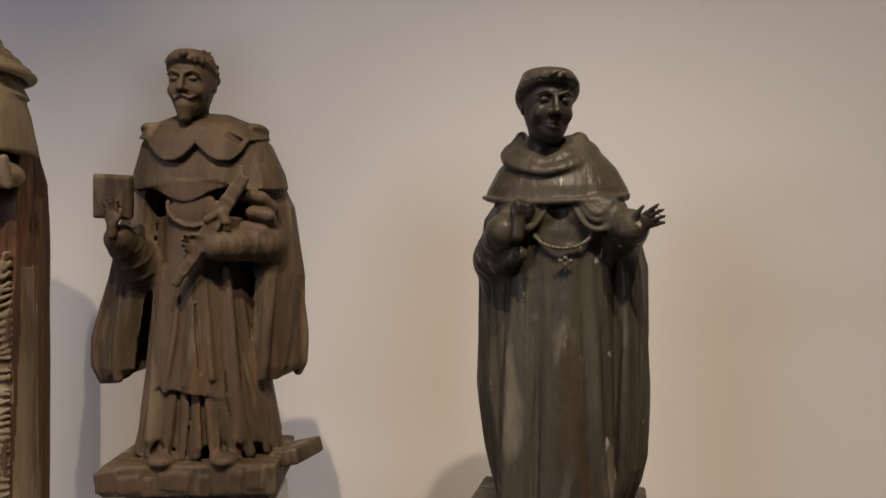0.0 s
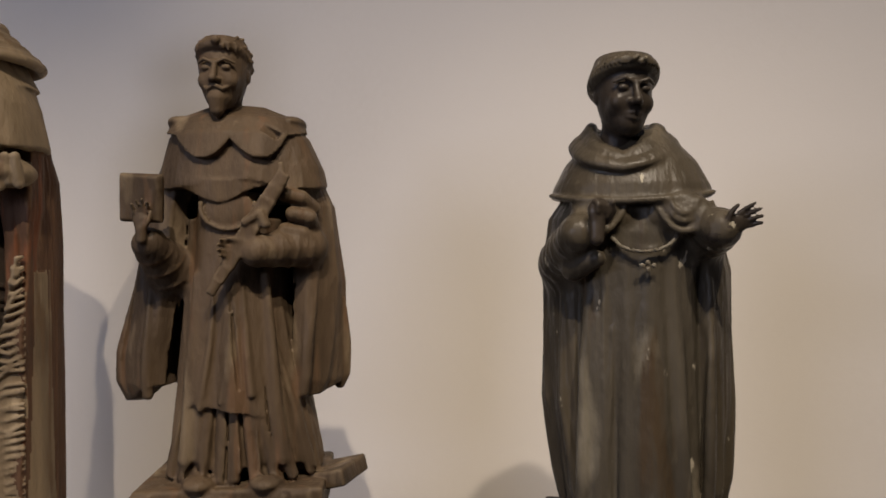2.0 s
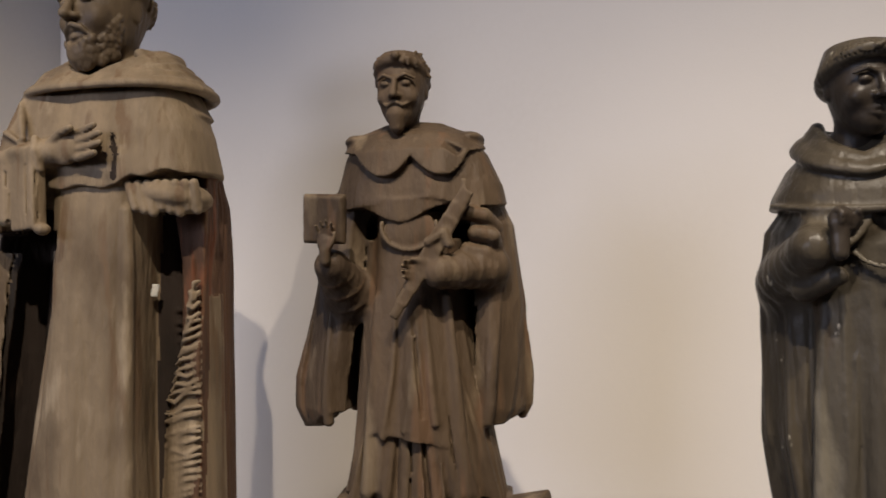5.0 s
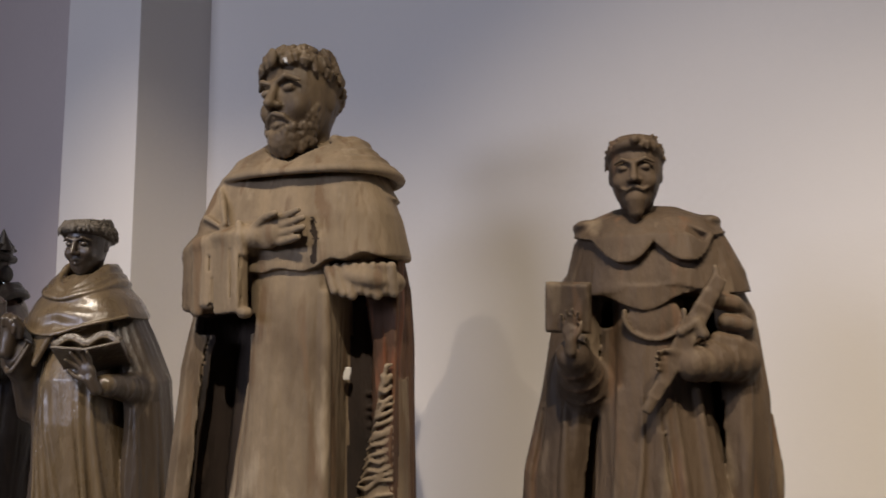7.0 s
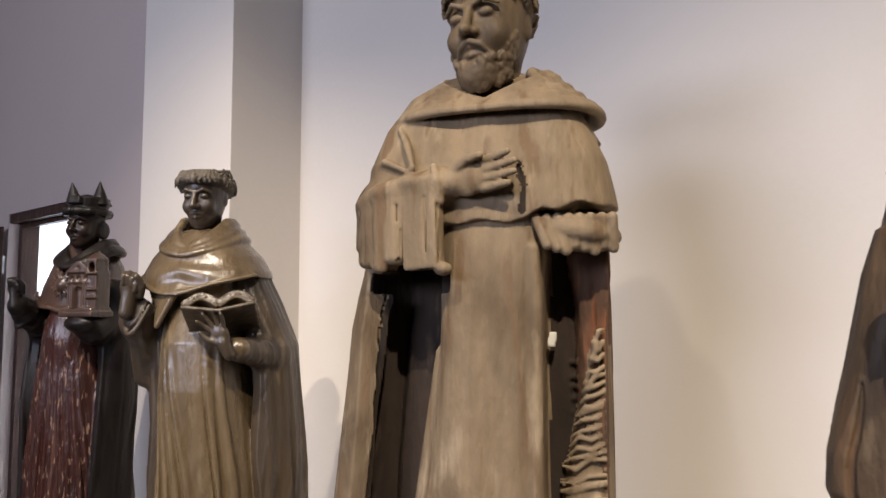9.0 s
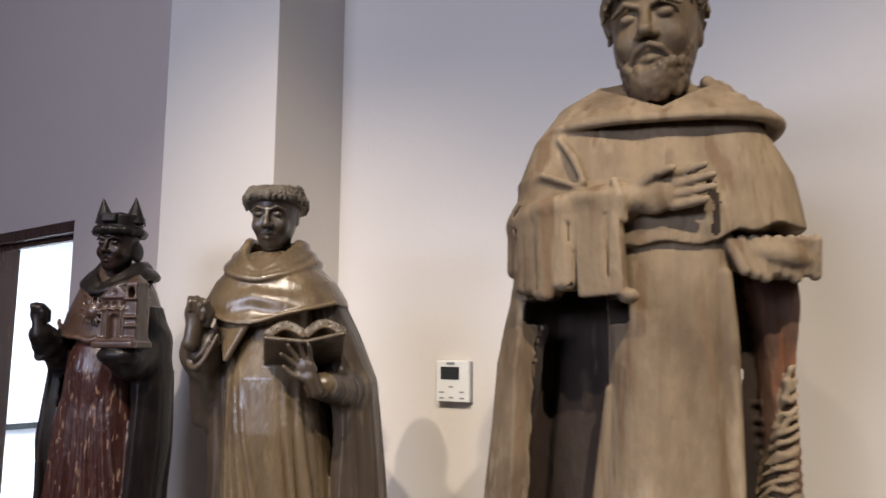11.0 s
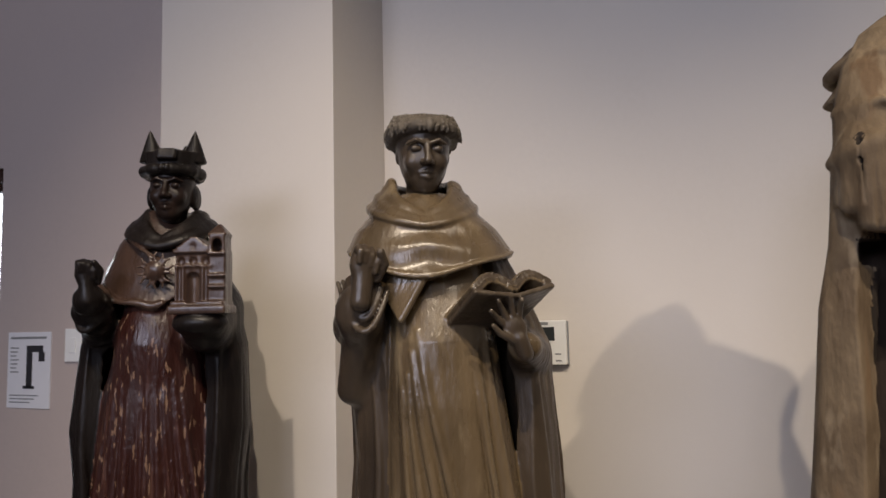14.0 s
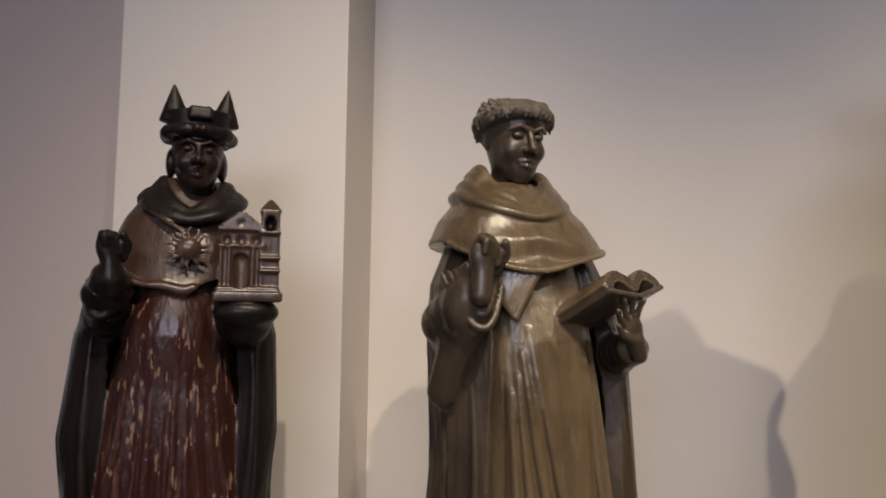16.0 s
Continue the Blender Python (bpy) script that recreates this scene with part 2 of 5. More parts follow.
structure("baseboard", merged(block(-13.0, -3.0, 6.285, 6.3, 0, 0.11), block(-16.0, -15.985, WALL_Y + 0.2, 9.0, 0, 0.11)), SCREEN, "dark painted skirting of the bright room", "baseboard")
structure("trim", merged(block(-13.0, -3.0, 6.27, 6.3, 2.2, 2.235), block(-16.0, -15.97, WALL_Y + 0.2, 9.0, 2.2, 2.235)), PAPER, "thin picture rail on the white wall", "trim")

# ---- carving: solid forms are blended on a grid and skinned ----


def turn(yaw=0, pitch=0, roll=0):
    return np.array(Euler((radians(pitch), radians(roll), radians(yaw))).to_matrix(), dtype=np.float32)


class Carving:
    """Blends simple solids into one carved body and skins it with quads."""

    def __init__(self, lo, hi, step):
        self.h = step
        self.ax = [np.arange(a, b + step, step, dtype=np.float32) for a, b in zip(lo, hi)]
        self.d = np.full([len(a) for a in self.ax], 1.0, dtype=np.float32)
        self.m = np.zeros(self.d.shape, dtype=np.uint8)

    def box_of(self, lo, hi, pad):
        sl = []
        for a, p, q in zip(self.ax, lo, hi):
            i, j = np.searchsorted(a, [p - pad, q + pad])
            if j <= i:
                return None
            sl.append(slice(i, j))
        x, y, z = [a[s] for a, s in zip(self.ax, sl)]
        return tuple(sl), x[:, None, None], y[None, :, None], z[None, None, :]

    def put(self, sl, d, k, mat, cut=False):
        old = self.d[sl]
        if cut:
            d = -d
            h = np.maximum(k - np.abs(old - d), 0) / k if k else 0
            self.d[sl] = np.maximum(old, d) + h * h * k / 4
            if mat is not None:
                near = d > old - self.h
                self.m[sl] = np.where(near, mat, self.m[sl])
            return
        h = np.maximum(k - np.abs(old - d), 0) / k if k else 0
        self.m[sl] = np.where(d < old, mat, self.m[sl])
        self.d[sl] = np.minimum(old, d) - h * h * k / 4

    def ell(self, c, r, mat=0, k=0.01, rot=None, cut=False):
        c, r = np.array(c, dtype=np.float32), np.array(r if np.ndim(r) else (r, r, r), dtype=np.float32)
        m = float(r.max())
        b = self.box_of(c - m, c + m, 0.03 if not cut else k)
        if b is None:
            return
        sl, x, y, z = b
        p = (x - c[0], y - c[1], z - c[2])
        if rot is not None:
            p = [rot[0, i] * p[0] + rot[1, i] * p[1] + rot[2, i] * p[2] for i in range(3)]
        k0 = np.sqrt((p[0] / r[0]) ** 2 + (p[1] / r[1]) ** 2 + (p[2] / r[2]) ** 2)
        k1 = np.sqrt((p[0] / r[0] ** 2) ** 2 + (p[1] / r[1] ** 2) ** 2 + (p[2] / r[2] ** 2) ** 2) + 1e-6
        self.put(sl, k0 * (k0 - 1) / k1, k, mat, cut)

    def cap(self, a, b, ra, rb=None, mat=0, k=0.008, cut=False):
        rb = ra if rb is None else rb
        a, b = np.array(a, dtype=np.float32), np.array(b, dtype=np.float32)
        m = max(ra, rb)
        g = self.box_of(np.minimum(a, b) - m, np.maximum(a, b) + m, 0.025)
        if g is None:
            return
        sl, x, y, z = g
        v = b - a
        p = (x - a[0], y - a[1], z - a[2])
        t = np.clip((p[0] * v[0] + p[1] * v[1] + p[2] * v[2]) / (float(v @ v) + 1e-9), 0, 1)
        d = np.sqrt((p[0] - t * v[0]) ** 2 + (p[1] - t * v[1]) ** 2 + (p[2] - t * v[2]) ** 2) - (ra + t * (rb - ra))
        self.put(sl, d, k, mat, cut)

    def tube(self, pts, radii, mat=0, k=0.006, cut=False):
        """A rounded cord along points, joined without swelling at its joints."""
        p = np.array(pts, dtype=np.float32)
        r = np.array(radii if np.ndim(radii) else [radii] * len(pts), dtype=np.float32)
        g = self.box_of((p - r[:, None]).min(0), (p + r[:, None]).max(0), 0.02)
        if g is None:
            return
        sl, x, y, z = g
        best = None
        for i in range(len(p) - 1):
            a, v = p[i], p[i + 1] - p[i]
            q = (x - a[0], y - a[1], z - a[2])
            t = np.clip((q[0] * v[0] + q[1] * v[1] + q[2] * v[2]) / (float(v @ v) + 1e-9), 0, 1)
            d = np.sqrt((q[0] - t * v[0]) ** 2 + (q[1] - t * v[1]) ** 2 + (q[2] - t * v[2]) ** 2) - (r[i] + t * (r[i + 1] - r[i]))
            best = d if best is None else np.minimum(best, d)
        self.put(sl, best, k, mat, cut)

    def block(self, c, half, rot=None, mat=0, k=0.002, edge=0.003, cut=False):
        c, half = np.array(c, dtype=np.float32), np.array(half, dtype=np.float32)
        m = float(np.linalg.norm(half)) if rot is not None else half
        b = self.box_of(c - m, c + m, 0.02)
        if b is None:
            return
        sl, x, y, z = b
        p = [x - c[0], y - c[1], z - c[2]]
        if rot is not None:
            p = [rot[0, i] * p[0] + rot[1, i] * p[1] + rot[2, i] * p[2] for i in range(3)]
        q = [np.abs(p[i]) - half[i] + edge for i in range(3)]
        d = np.sqrt(sum(np.maximum(v, 0) ** 2 for v in q)) + np.minimum(np.maximum(np.maximum(q[0], q[1]), q[2]), 0) - edge
        self.put(sl, d, k, mat, cut)

    def loft(self, rows, mat=0, k=0.01, fold=None, power=2.3, hem=None, shell=0.0, gap=None, crown=None, cut=False):
        """A draped body: rows of z, centre x, centre y, half width, half depth, from low to high. fold(a, z): relief in metres at the angle a, 0 at the front;
        hem(a, x): lower edge; shell: thickness; gap(z): half angles (left, right) that stay open at the front."""
        rows = np.array(rows, dtype=np.float32)
        top = rows[-1, 0] if crown is None else crown
        w = float(rows[:, 3].max() + np.abs(rows[:, 1]).max())
        dpt = float(rows[:, 4].max() + np.abs(rows[:, 2]).max())
        g = self.box_of((-w, -dpt, rows[0, 0]), (w, dpt, top), 0.05)
        sl, x, y, z = g
        zz = z[0, 0]
        cx, cy, rx, ry = [np.interp(zz, rows[:, 0], rows[:, i])[None, None, :].astype(np.float32) for i in (1, 2, 3, 4)]
        u, v = x - cx, y - cy
        a = np.arctan2(u, -v)
        q = (np.abs(u / rx) ** power + np.abs(v / ry) ** power) ** (1 / power) + 1e-6
        rad = np.sqrt(u * u + v * v)
        d = rad - rad / q
        if fold is not None:
            d = d - fold(a, z)
        d = d * 0.85
        if shell:
            d = np.maximum(d, -d - shell)
        low = rows[0, 0] if hem is None else hem(a, x)
        d = np.maximum(d, low - z)
        d = np.maximum(d, z - top)
        if gap is not None:
            left, right = gap(z)
            d = np.maximum(d, np.where(a < 0, (left + a), (right - a)) * rad)
        self.put(sl, d, k, mat, cut)

    def skin(self):
        d = self.d
        for i in range(3):
            e = [slice(None)] * 3
            for s in (0, -1):
                e[i] = s
                d[tuple(e)] = np.maximum(d[tuple(e)], 0.001)
        neg = d < 0
        n = [s - 1 for s in d.shape]
        cnt = np.zeros(n, dtype=np.uint8)
        for i in (0, 1):
            for j in (0, 1):
                for k in (0, 1):
                    cnt += neg[i:n[0] + i, j:n[1] + j, k:n[2] + k]
        mixed = (cnt > 0) & (cnt < 8)
        I, J, K = np.nonzero(mixed)
        idx = np.full(n, -1, dtype=np.int64)
        idx[I, J, K] = np.arange(len(I))
        V = {(i, j, k): d[I + i, J + j, K + k] for i in (0, 1) for j in (0, 1) for k in (0, 1)}
        acc = np.zeros((len(I), 3), dtype=np.float32)
        num = np.zeros(len(I), dtype=np.float32)
        for axis in range(3):
            for p in (0, 1):
                for q in (0, 1):
                    c0 = [p, q]
                    c0.insert(axis, 0)
                    c1 = list(c0)
                    c1[axis] = 1
                    v0, v1 = V[tuple(c0)], V[tuple(c1)]
                    cross = (v0 < 0) != (v1 < 0)
                    t = np.where(cross, v0 / np.where(cross, v0 - v1, 1), 0)
                    for ax in range(3):
                        acc[:, ax] += cross * (t if ax == axis else c0[ax])
                    num += cross
        pos = acc / num[:, None] + np.stack([I, J, K], 1)
        pos = pos * self.h + np.array([a[0] for a in self.ax], dtype=np.float32)
        quads = []
        for axis in range(3):
            o = [slice(1, s) for s in n]
            o[axis] = slice(0, n[axis])
            o1 = list(o)
            o1[axis] = slice(1, n[axis] + 1)
            s0, s1 = neg[tuple(o)], neg[tuple(o1)]
            A, B, C = np.nonzero(s0 != s1)
            base = [A, B, C]
            base = [b + (0 if i == axis else 1) for i, b in enumerate(base)]
            b1, b2 = [(1, 2), (2, 0), (0, 1)][axis]
            def cell(p, q):
                t = list(base)
                t[b1] = t[b1] - p
                t[b2] = t[b2] - q
                return idx[t[0], t[1], t[2]]
            quad = np.stack([cell(1, 1), cell(0, 1), cell(0, 0), cell(1, 0)], 1)
            flip = ~s0[A, B, C]
            quad[flip] = quad[flip][:, ::-1]
            quads.append(quad)
        quads = np.concatenate(quads)
        return pos, quads, self.m[I, J, K][quads[:, 0]]


def statue(name, carvings, mats, at, yaw, foot, label, base=None, size=1.0):
    """Joins carved bodies into one statue mesh that stands at the given place, with its lowest point at foot."""
    vs, fs, ms, off = [], [], [], 0
    for c in carvings:
        p, q, m = c.skin()
        vs.append(p)
        fs.append(q + off)
        ms.append(m)
        off += len(p)
    v, f, m = np.concatenate(vs), np.concatenate(fs), np.concatenate(ms)
    v[:, 2] -= foot if base is None else base
    v *= size
    me = bpy.data.meshes.new(name)
    me.vertices.add(len(v))
    me.vertices.foreach_set("co", v.ravel())
    me.loops.add(f.size)
    me.loops.foreach_set("vertex_index", f.ravel().astype(np.int32))
    me.polygons.add(len(f))
    me.polygons.foreach_set("loop_start", np.arange(0, f.size, 4, dtype=np.int32))
    me.update(calc_edges=True)
    for mt in mats:
        me.materials.append(mt)
    me.polygons.foreach_set("material_index", m.astype(np.int32))
    me.polygons.foreach_set("use_smooth", np.ones(len(f), dtype=bool))
    me.update()
    ob = new(name, me)
    ob.matrix_world = pose(at[0], at[1], foot, 0, 0, yaw)
    return tagged(ob, label, "statue", "row of carved statues")


def pleats(n, depth, seed, sharp=1.6, drift=1.5, z0=0.0, fade=0.5, low=0.3):
    """Relief of hanging folds round a robe: uneven ridges that wander a little and fade upwards over fade metres above z0."""
    rnd = np.random.RandomState(seed)
    ph, am, sp = rnd.rand(4) * 6.28, 0.5 + 0.5 * rnd.rand(4), rnd.rand(4) - 0.5

    def relief(a, z):
        w = np.clip(1 - (z - z0) / fade, low, 1)
        a2 = a + 0.10 * np.sin(z * 9 + ph[0]) + 0.22 * np.sin(2 * a + ph[1])
        f = 0
        for i, mul in enumerate((1.0, 1.62, 2.9)):
            s = np.abs(np.sin(a2 * n * mul / 2 + ph[i] + drift * sp[i] * z * 3 + 0.25 * np.sin(z * 17 + ph[3] + i)))
            f = f + am[i] * (1 - s) ** sharp * (1.0, 0.6, 0.3)[i] * (0.75 + 0.25 * np.sin(z * 11 + 3 * i + 2 * a))
        return (f - 0.40) * depth * w

    return relief


class Frame:
    """A turned and scaled frame in which a head or a palm is laid out."""

    def __init__(self, at, yaw=0, pitch=0, roll=0, size=1.0):
        self.o, self.r, self.s = np.array(at, dtype=np.float32), turn(yaw, pitch, roll), size

    def __call__(self, *p):
        return self.o + self.r @ (np.array(p, dtype=np.float32) * self.s)


def face(c, F, skin=0, mouth_open=0.0):
    """A plain carved head, 1.0 high from chin to crown, centred in F, looking along -y."""
    s, r = F.s, F.r
    e = lambda p, rad, mat=skin, k=0.05, cut=False: c.ell(F(*p), np.array(rad) * s, mat, k * s, r, cut)
    e((0, 0.06, 0.12), (0.335, 0.40, 0.38))
    e((0, -0.02, -0.14), (0.285, 0.34, 0.33), k=0.12)
    e((0, -0.20, -0.38), (0.13, 0.12, 0.11), k=0.16)
    c.cap(F(0, 0.08, -0.2), F(0, 0.12, -0.75), 0.20 * s, 0.22 * s, skin, 0.05 * s)
    for sx in (-1, 1):
        e((sx * 0.14, -0.395, 0.06), (0.095, 0.07, 0.06), k=0.06, cut=True)
        e((sx * 0.135, -0.315, 0.05), (0.065, 0.045, 0.042), k=0.015)
        c.tube([F(sx * 0.05, -0.36, 0.12), F(sx * 0.14, -0.365, 0.155), F(sx * 0.245, -0.29, 0.11)], [0.022 * s, 0.026 * s, 0.018 * s], skin, 0.035 * s)
        e((sx * 0.17, -0.25, -0.12), (0.09, 0.08, 0.09), k=0.09)
        e((sx * 0.315, 0.09, -0.02), (0.032, 0.065, 0.10), k=0.03)
        e((sx * 0.05, -0.385, -0.115), (0.038, 0.045, 0.033), k=0.03)
    c.tube([F(0, -0.345, 0.12), F(0, -0.395, 0.0), F(0, -0.45, -0.10)], [0.032 * s, 0.038 * s, 0.05 * s], skin, 0.035 * s)
    c.tube([F(-0.095, -0.325, -0.245), F(0, -0.37, -0.225), F(0.095, -0.325, -0.245)], [0.012 * s, 0.026 * s, 0.012 * s], skin, 0.03 * s)
    c.tube([F(-0.08, -0.33, -0.285), F(0, -0.36, -0.295), F(0.08, -0.33, -0.285)], [0.012 * s, 0.028 * s, 0.012 * s], skin, 0.03 * s)
    c.tube([F(-0.08, -0.365, -0.262), F(0, -0.40, -0.258), F(0.08, -0.365, -0.262)], 0.010 * s, skin, 0.012 * s, True)


def palm(c, F, mat, spread=0.25, curl=(0.3, 0.3, 0.3, 0.3), thumb=1, thumb_out=0.6):
    """An open carved palm, wrist at the origin of F, fingers along z, palm towards -y, thumb towards x * thumb. Unit: the whole length."""
    s, r = F.s, F.r
    c.cap(F(0, 0.02, -0.25), F(0, 0, 0.06), 0.15 * s, 0.16 * s, mat, 0.06 * s)
    c.ell(F(0, 0, 0.27), np.array([0.23, 0.11, 0.26]) * s, mat, 0.06 * s, r)
    for i in range(4):
        x = (-1.5 + i) * 0.115
        ln = (0.36, 0.45, 0.48, 0.42)[i] if thumb > 0 else (0.42, 0.48, 0.45, 0.36)[i]
        ang = (i - 1.5) * spread * 0.5
        p = np.array([x, 0, 0.45])
        d = np.array([math.sin(ang), 0, math.cos(ang)])
        q, bend = [p], curl[i]
        cum = 0.35 * bend
        for seg in (0.42, 0.33, 0.25):
            cum += bend * 0.8
            p = p + ln * seg * np.array([d[0] * math.cos(cum), -math.sin(cum), d[2] * math.cos(cum)])
            q.append(p)
        c.tube([F(*v) for v in q], [0.062 * s, 0.058 * s, 0.052 * s, 0.043 * s], mat, 0.02 * s)
    t = thumb
    c.tube([F(0.13 * t, -0.04, 0.12), F((0.2 + 0.12 * thumb_out) * t, -0.1, 0.32), F((0.2 + 0.2 * thumb_out) * t, -0.14, 0.52)], [0.085 * s, 0.065 * s, 0.048 * s], mat, 0.03 * s)
    return c


def cuff(c, a, b, ra, rb, mat, rings=4, ring_mat=None, depth=0.5):
    """A wide sleeve from a to b, with raised folds round it."""
    a, b = np.array(a), np.array(b)
    c.cap(a, b, ra, rb, mat, 0.015)
    d = (b - a) / np.linalg.norm(b - a)
    side = np.cross(d, (0, 0, 1.0))
    side = side / (np.linalg.norm(side) + 1e-6)
    up = np.cross(side, d)
    for i in range(rings):
        t = (i + 0.6) / rings
        r = ra + (rb - ra) * t
        tilt = 0.35 * (1 if i % 2 else -0.4)
        o = a + (b - a) * t
        pts = []
        for j in range(13):
            g = 2 * math.pi * j / 12
            pts.append(o + (side * math.cos(g) + up * math.sin(g)) * r * 0.97 + d * tilt * r * math.sin(g))
        c.tube(pts, r * 0.075, mat if ring_mat is None else ring_mat, r * 0.14)


def ring(a, rx, ry, power=2.3):
    """A point of a draped outline at the angle a, 0 at the front."""
    u, v = math.sin(a), -math.cos(a)
    q = (abs(u / rx) ** power + abs(v / ry) ** power) ** (1 / power)
    return u / q, v / q


def swags(c, left, right, low, n, r, mat, shrink=0.78, lift=0.016):
    """Hanging folds of a wide sleeve, one inside the other, from the left end over the lowest point to the right end."""
    left, right, low = (np.array(v, dtype=float) for v in (left, right, low))
    mid = (left + right) / 2
    for i in range(n):
        f = shrink ** i
        up = np.array((0, -0.003 * i, lift * 0.3 * i))
        a, b, q = mid + (left - mid) * f + up, mid + (right - mid) * f + up, mid + (low - mid) * f + up
        q = 2 * q - (a + b) / 2
        pts = [a * (1 - t) ** 2 + q * 2 * t * (1 - t) + b * t * t for t in np.linspace(0, 1, 11)]
        c.tube(pts, [r * (0.6 + 0.4 * math.sin(math.pi * t)) for t in np.linspace(0, 1, 11)], mat, r * 0.5)


def fist(c, F, mat, thumb=1, loose=0.0):
    """A closed carved fist on a wrist, knuckles up, fingers curled towards -y. Unit: the whole length."""
    s = F.s
    c.cap(F(0, 0.02, -0.25), F(0, 0.02, 0.15), 0.17 * s, 0.19 * s, mat, 0.06 * s)
    c.ell(F(0, 0.0, 0.40), np.array([0.26, 0.20, 0.32]) * s, mat, 0.06 * s, F.r)
    for i in range(4):
        x, up = (-1.5 + i) * 0.115 * thumb, loose * (0.30 - 0.10 * i)
        top = 0.62 - 0.05 * abs(i - 1.5)
        c.tube([F(x, 0.06, top - 0.06), F(x, -0.12, top + 0.03 + 0.5 * up), F(x * 0.9, -0.22, top - 0.12 + up), F(x * 0.85, -0.18, top - 0.28 + up)], [0.07 * s, 0.075 * s, 0.07 * s, 0.055 * s], mat, 0.02 * s)
    c.tube([F(0.24 * thumb, -0.02, 0.20), F(0.30 * thumb, -0.20, 0.42), F(0.16 * thumb, -0.33, 0.60)], [0.10 * s, 0.085 * s, 0.07 * s], mat, 0.02 * s)


def cowl(c, cx, cy, lip, edge, r, mat, rolls=6, power=2.2, slack=0.25):
    """A hood lying open round the neck. lip and edge: half width, half depth, height at the front and at the sides, of its inner and its outer border."""
    for q in range(rolls):
        u = q / (rolls - 1)
        rx, ry, zf, zs = [lip[i] + (edge[i] - lip[i]) * u for i in range(4)]
        pts, rad = [], []
        for i in range(49):
            a = -math.pi + 2 * math.pi * i / 48
            x, y = ring(a, rx, ry, power)
            side = min(1.0, abs(a) / 1.5) ** (1.0 + 0.4 * u)
            sag = slack * r * math.sin(3 * a + 2.2 * q) * (1 - u) * side
            pts.append((cx + x, cy + y, zf + (zs - zf) * side + sag))
            rad.append(r * (1.0 if q in (0, rolls - 1) else 0.78 + 0.3 * (q % 2)) * (0.62 + 0.38 * side))
        c.tube(pts, rad, mat, r * 0.45)


def folds(c, rows, specs, mat, power=2.3, proud=0.3, seed=1):
    """Carved folds on a draped body: each from the angle a0 at the height z0 to a1 at z1, swelling to the radius r; a negative r is a groove."""
    rows = np.array(rows, dtype=float)
    rnd = np.random.RandomState(seed)
    for a0, z0, a1, z1, r in specs:
        pts, rad = [], []
        ph, w = rnd.rand() * 6.28, 0.035 + 0.03 * rnd.rand()
        for i in range(9):
            t = i / 8
            a, z = a0 + (a1 - a0) * t ** 1.15 + w * math.sin(5 * t + ph) * t * (1 - 0.5 * t), z0 + (z1 - z0) * t
            cx, cy, rx, ry = [float(np.interp(z, rows[:, 0], rows[:, k])) for k in (1, 2, 3, 4)]
            x, y = ring(a, rx, ry, power)
            ln = math.hypot(x, y)
            f = (ln - abs(r) * (1 - 2 * proud) * (0.3 + 0.7 * t)) / ln if r > 0 else (ln + abs(r) * 0.15) / ln
            pts.append((cx + x * f, cy + y * f, z))
            rad.append(abs(r) * (0.25 + 0.75 * min(1, t * 1.8)))
        c.tube(pts, rad, mat, abs(r) * 0.5, r < 0)


def fan(n, spread_top, spread_low, z0, z1, r, seed, shift=0.0, low=0.0):
    """Specifications of uneven folds and grooves side by side, from a narrow top to a wide hem."""
    rnd = np.random.RandomState(seed)
    out = []
    for i in range(n):
        u = (i + 0.5 + 0.5 * (rnd.rand() - 0.5)) / n * 2 - 1
        sign = -0.55 if i % 2 else 1.0
        out.append((u * spread_top + low, z0 - 0.22 * (z0 - z1) * rnd.rand(), u * spread_low + shift, z1, r * sign * (0.7 + 0.6 * rnd.rand())))
    return out


def haircrown(c, F, mat, curls=0, wide=0.40, deep=0.42, front=0.33, back=-0.10, thick=0.085, lump=0.04, seed=1, top=0.43):
    """A cut ring of hair: high over the brow, low behind the ears, smooth or of many small locks."""
    rnd = np.random.RandomState(seed)
    n = 36
    for i in range(n):
        a = 2 * math.pi * i / n
        g = 0.5 - 0.5 * math.cos(a)
        low = front + (back - front) * g ** 1.1
        x, y = math.sin(a), -math.cos(a)
        w, d = wide - thick, deep - thick
        c.cap(F(w * x * 0.97, 0.06 + d * y, low), F(w * x * 0.80, 0.06 + d * y * 0.82, max(top - thick - 0.05 * g, low + 0.02)), thick * F.s, thick * 0.8 * F.s, mat, 0.05 * F.s)
    for j in range(curls):
        a = rnd.rand() * 2 * math.pi
        g = 0.5 - 0.5 * math.cos(a)
        low = front + (back - front) * g ** 1.1
        u = rnd.rand()
        z = low - 0.5 * thick + (top - low + 0.2 * thick) * u
        bulge = 1.0 - 0.22 * max(0, u - 0.3) / 0.7
        x, y = math.sin(a) * wide * bulge, 0.06 - math.cos(a) * deep * bulge
        d = F(x, y, z)
        e = F(x * 0.98 + lump * (rnd.rand() - 0.5) * 1.6, y * 0.98, z - lump * (0.9 + rnd.rand()))
        c.cap(d, e, lump * 0.62 * F.s * (0.8 + 0.5 * rnd.rand()), lump * 0.4 * F.s, mat, 0.006 * F.s)


# ---- the five statues ----
A_AT, B_AT, C_AT, D_AT, E_AT = (-3.62, 1.33), (-2.93, 1.36), (-2.04, 1.37), (-1.273, 1.40), (-0.657, 1.512)
A_FOOT, B_FOOT, C_FOOT, D_FOOT, E_FOOT = 0.82, 0.78, 0.55, 1.03, 1.048


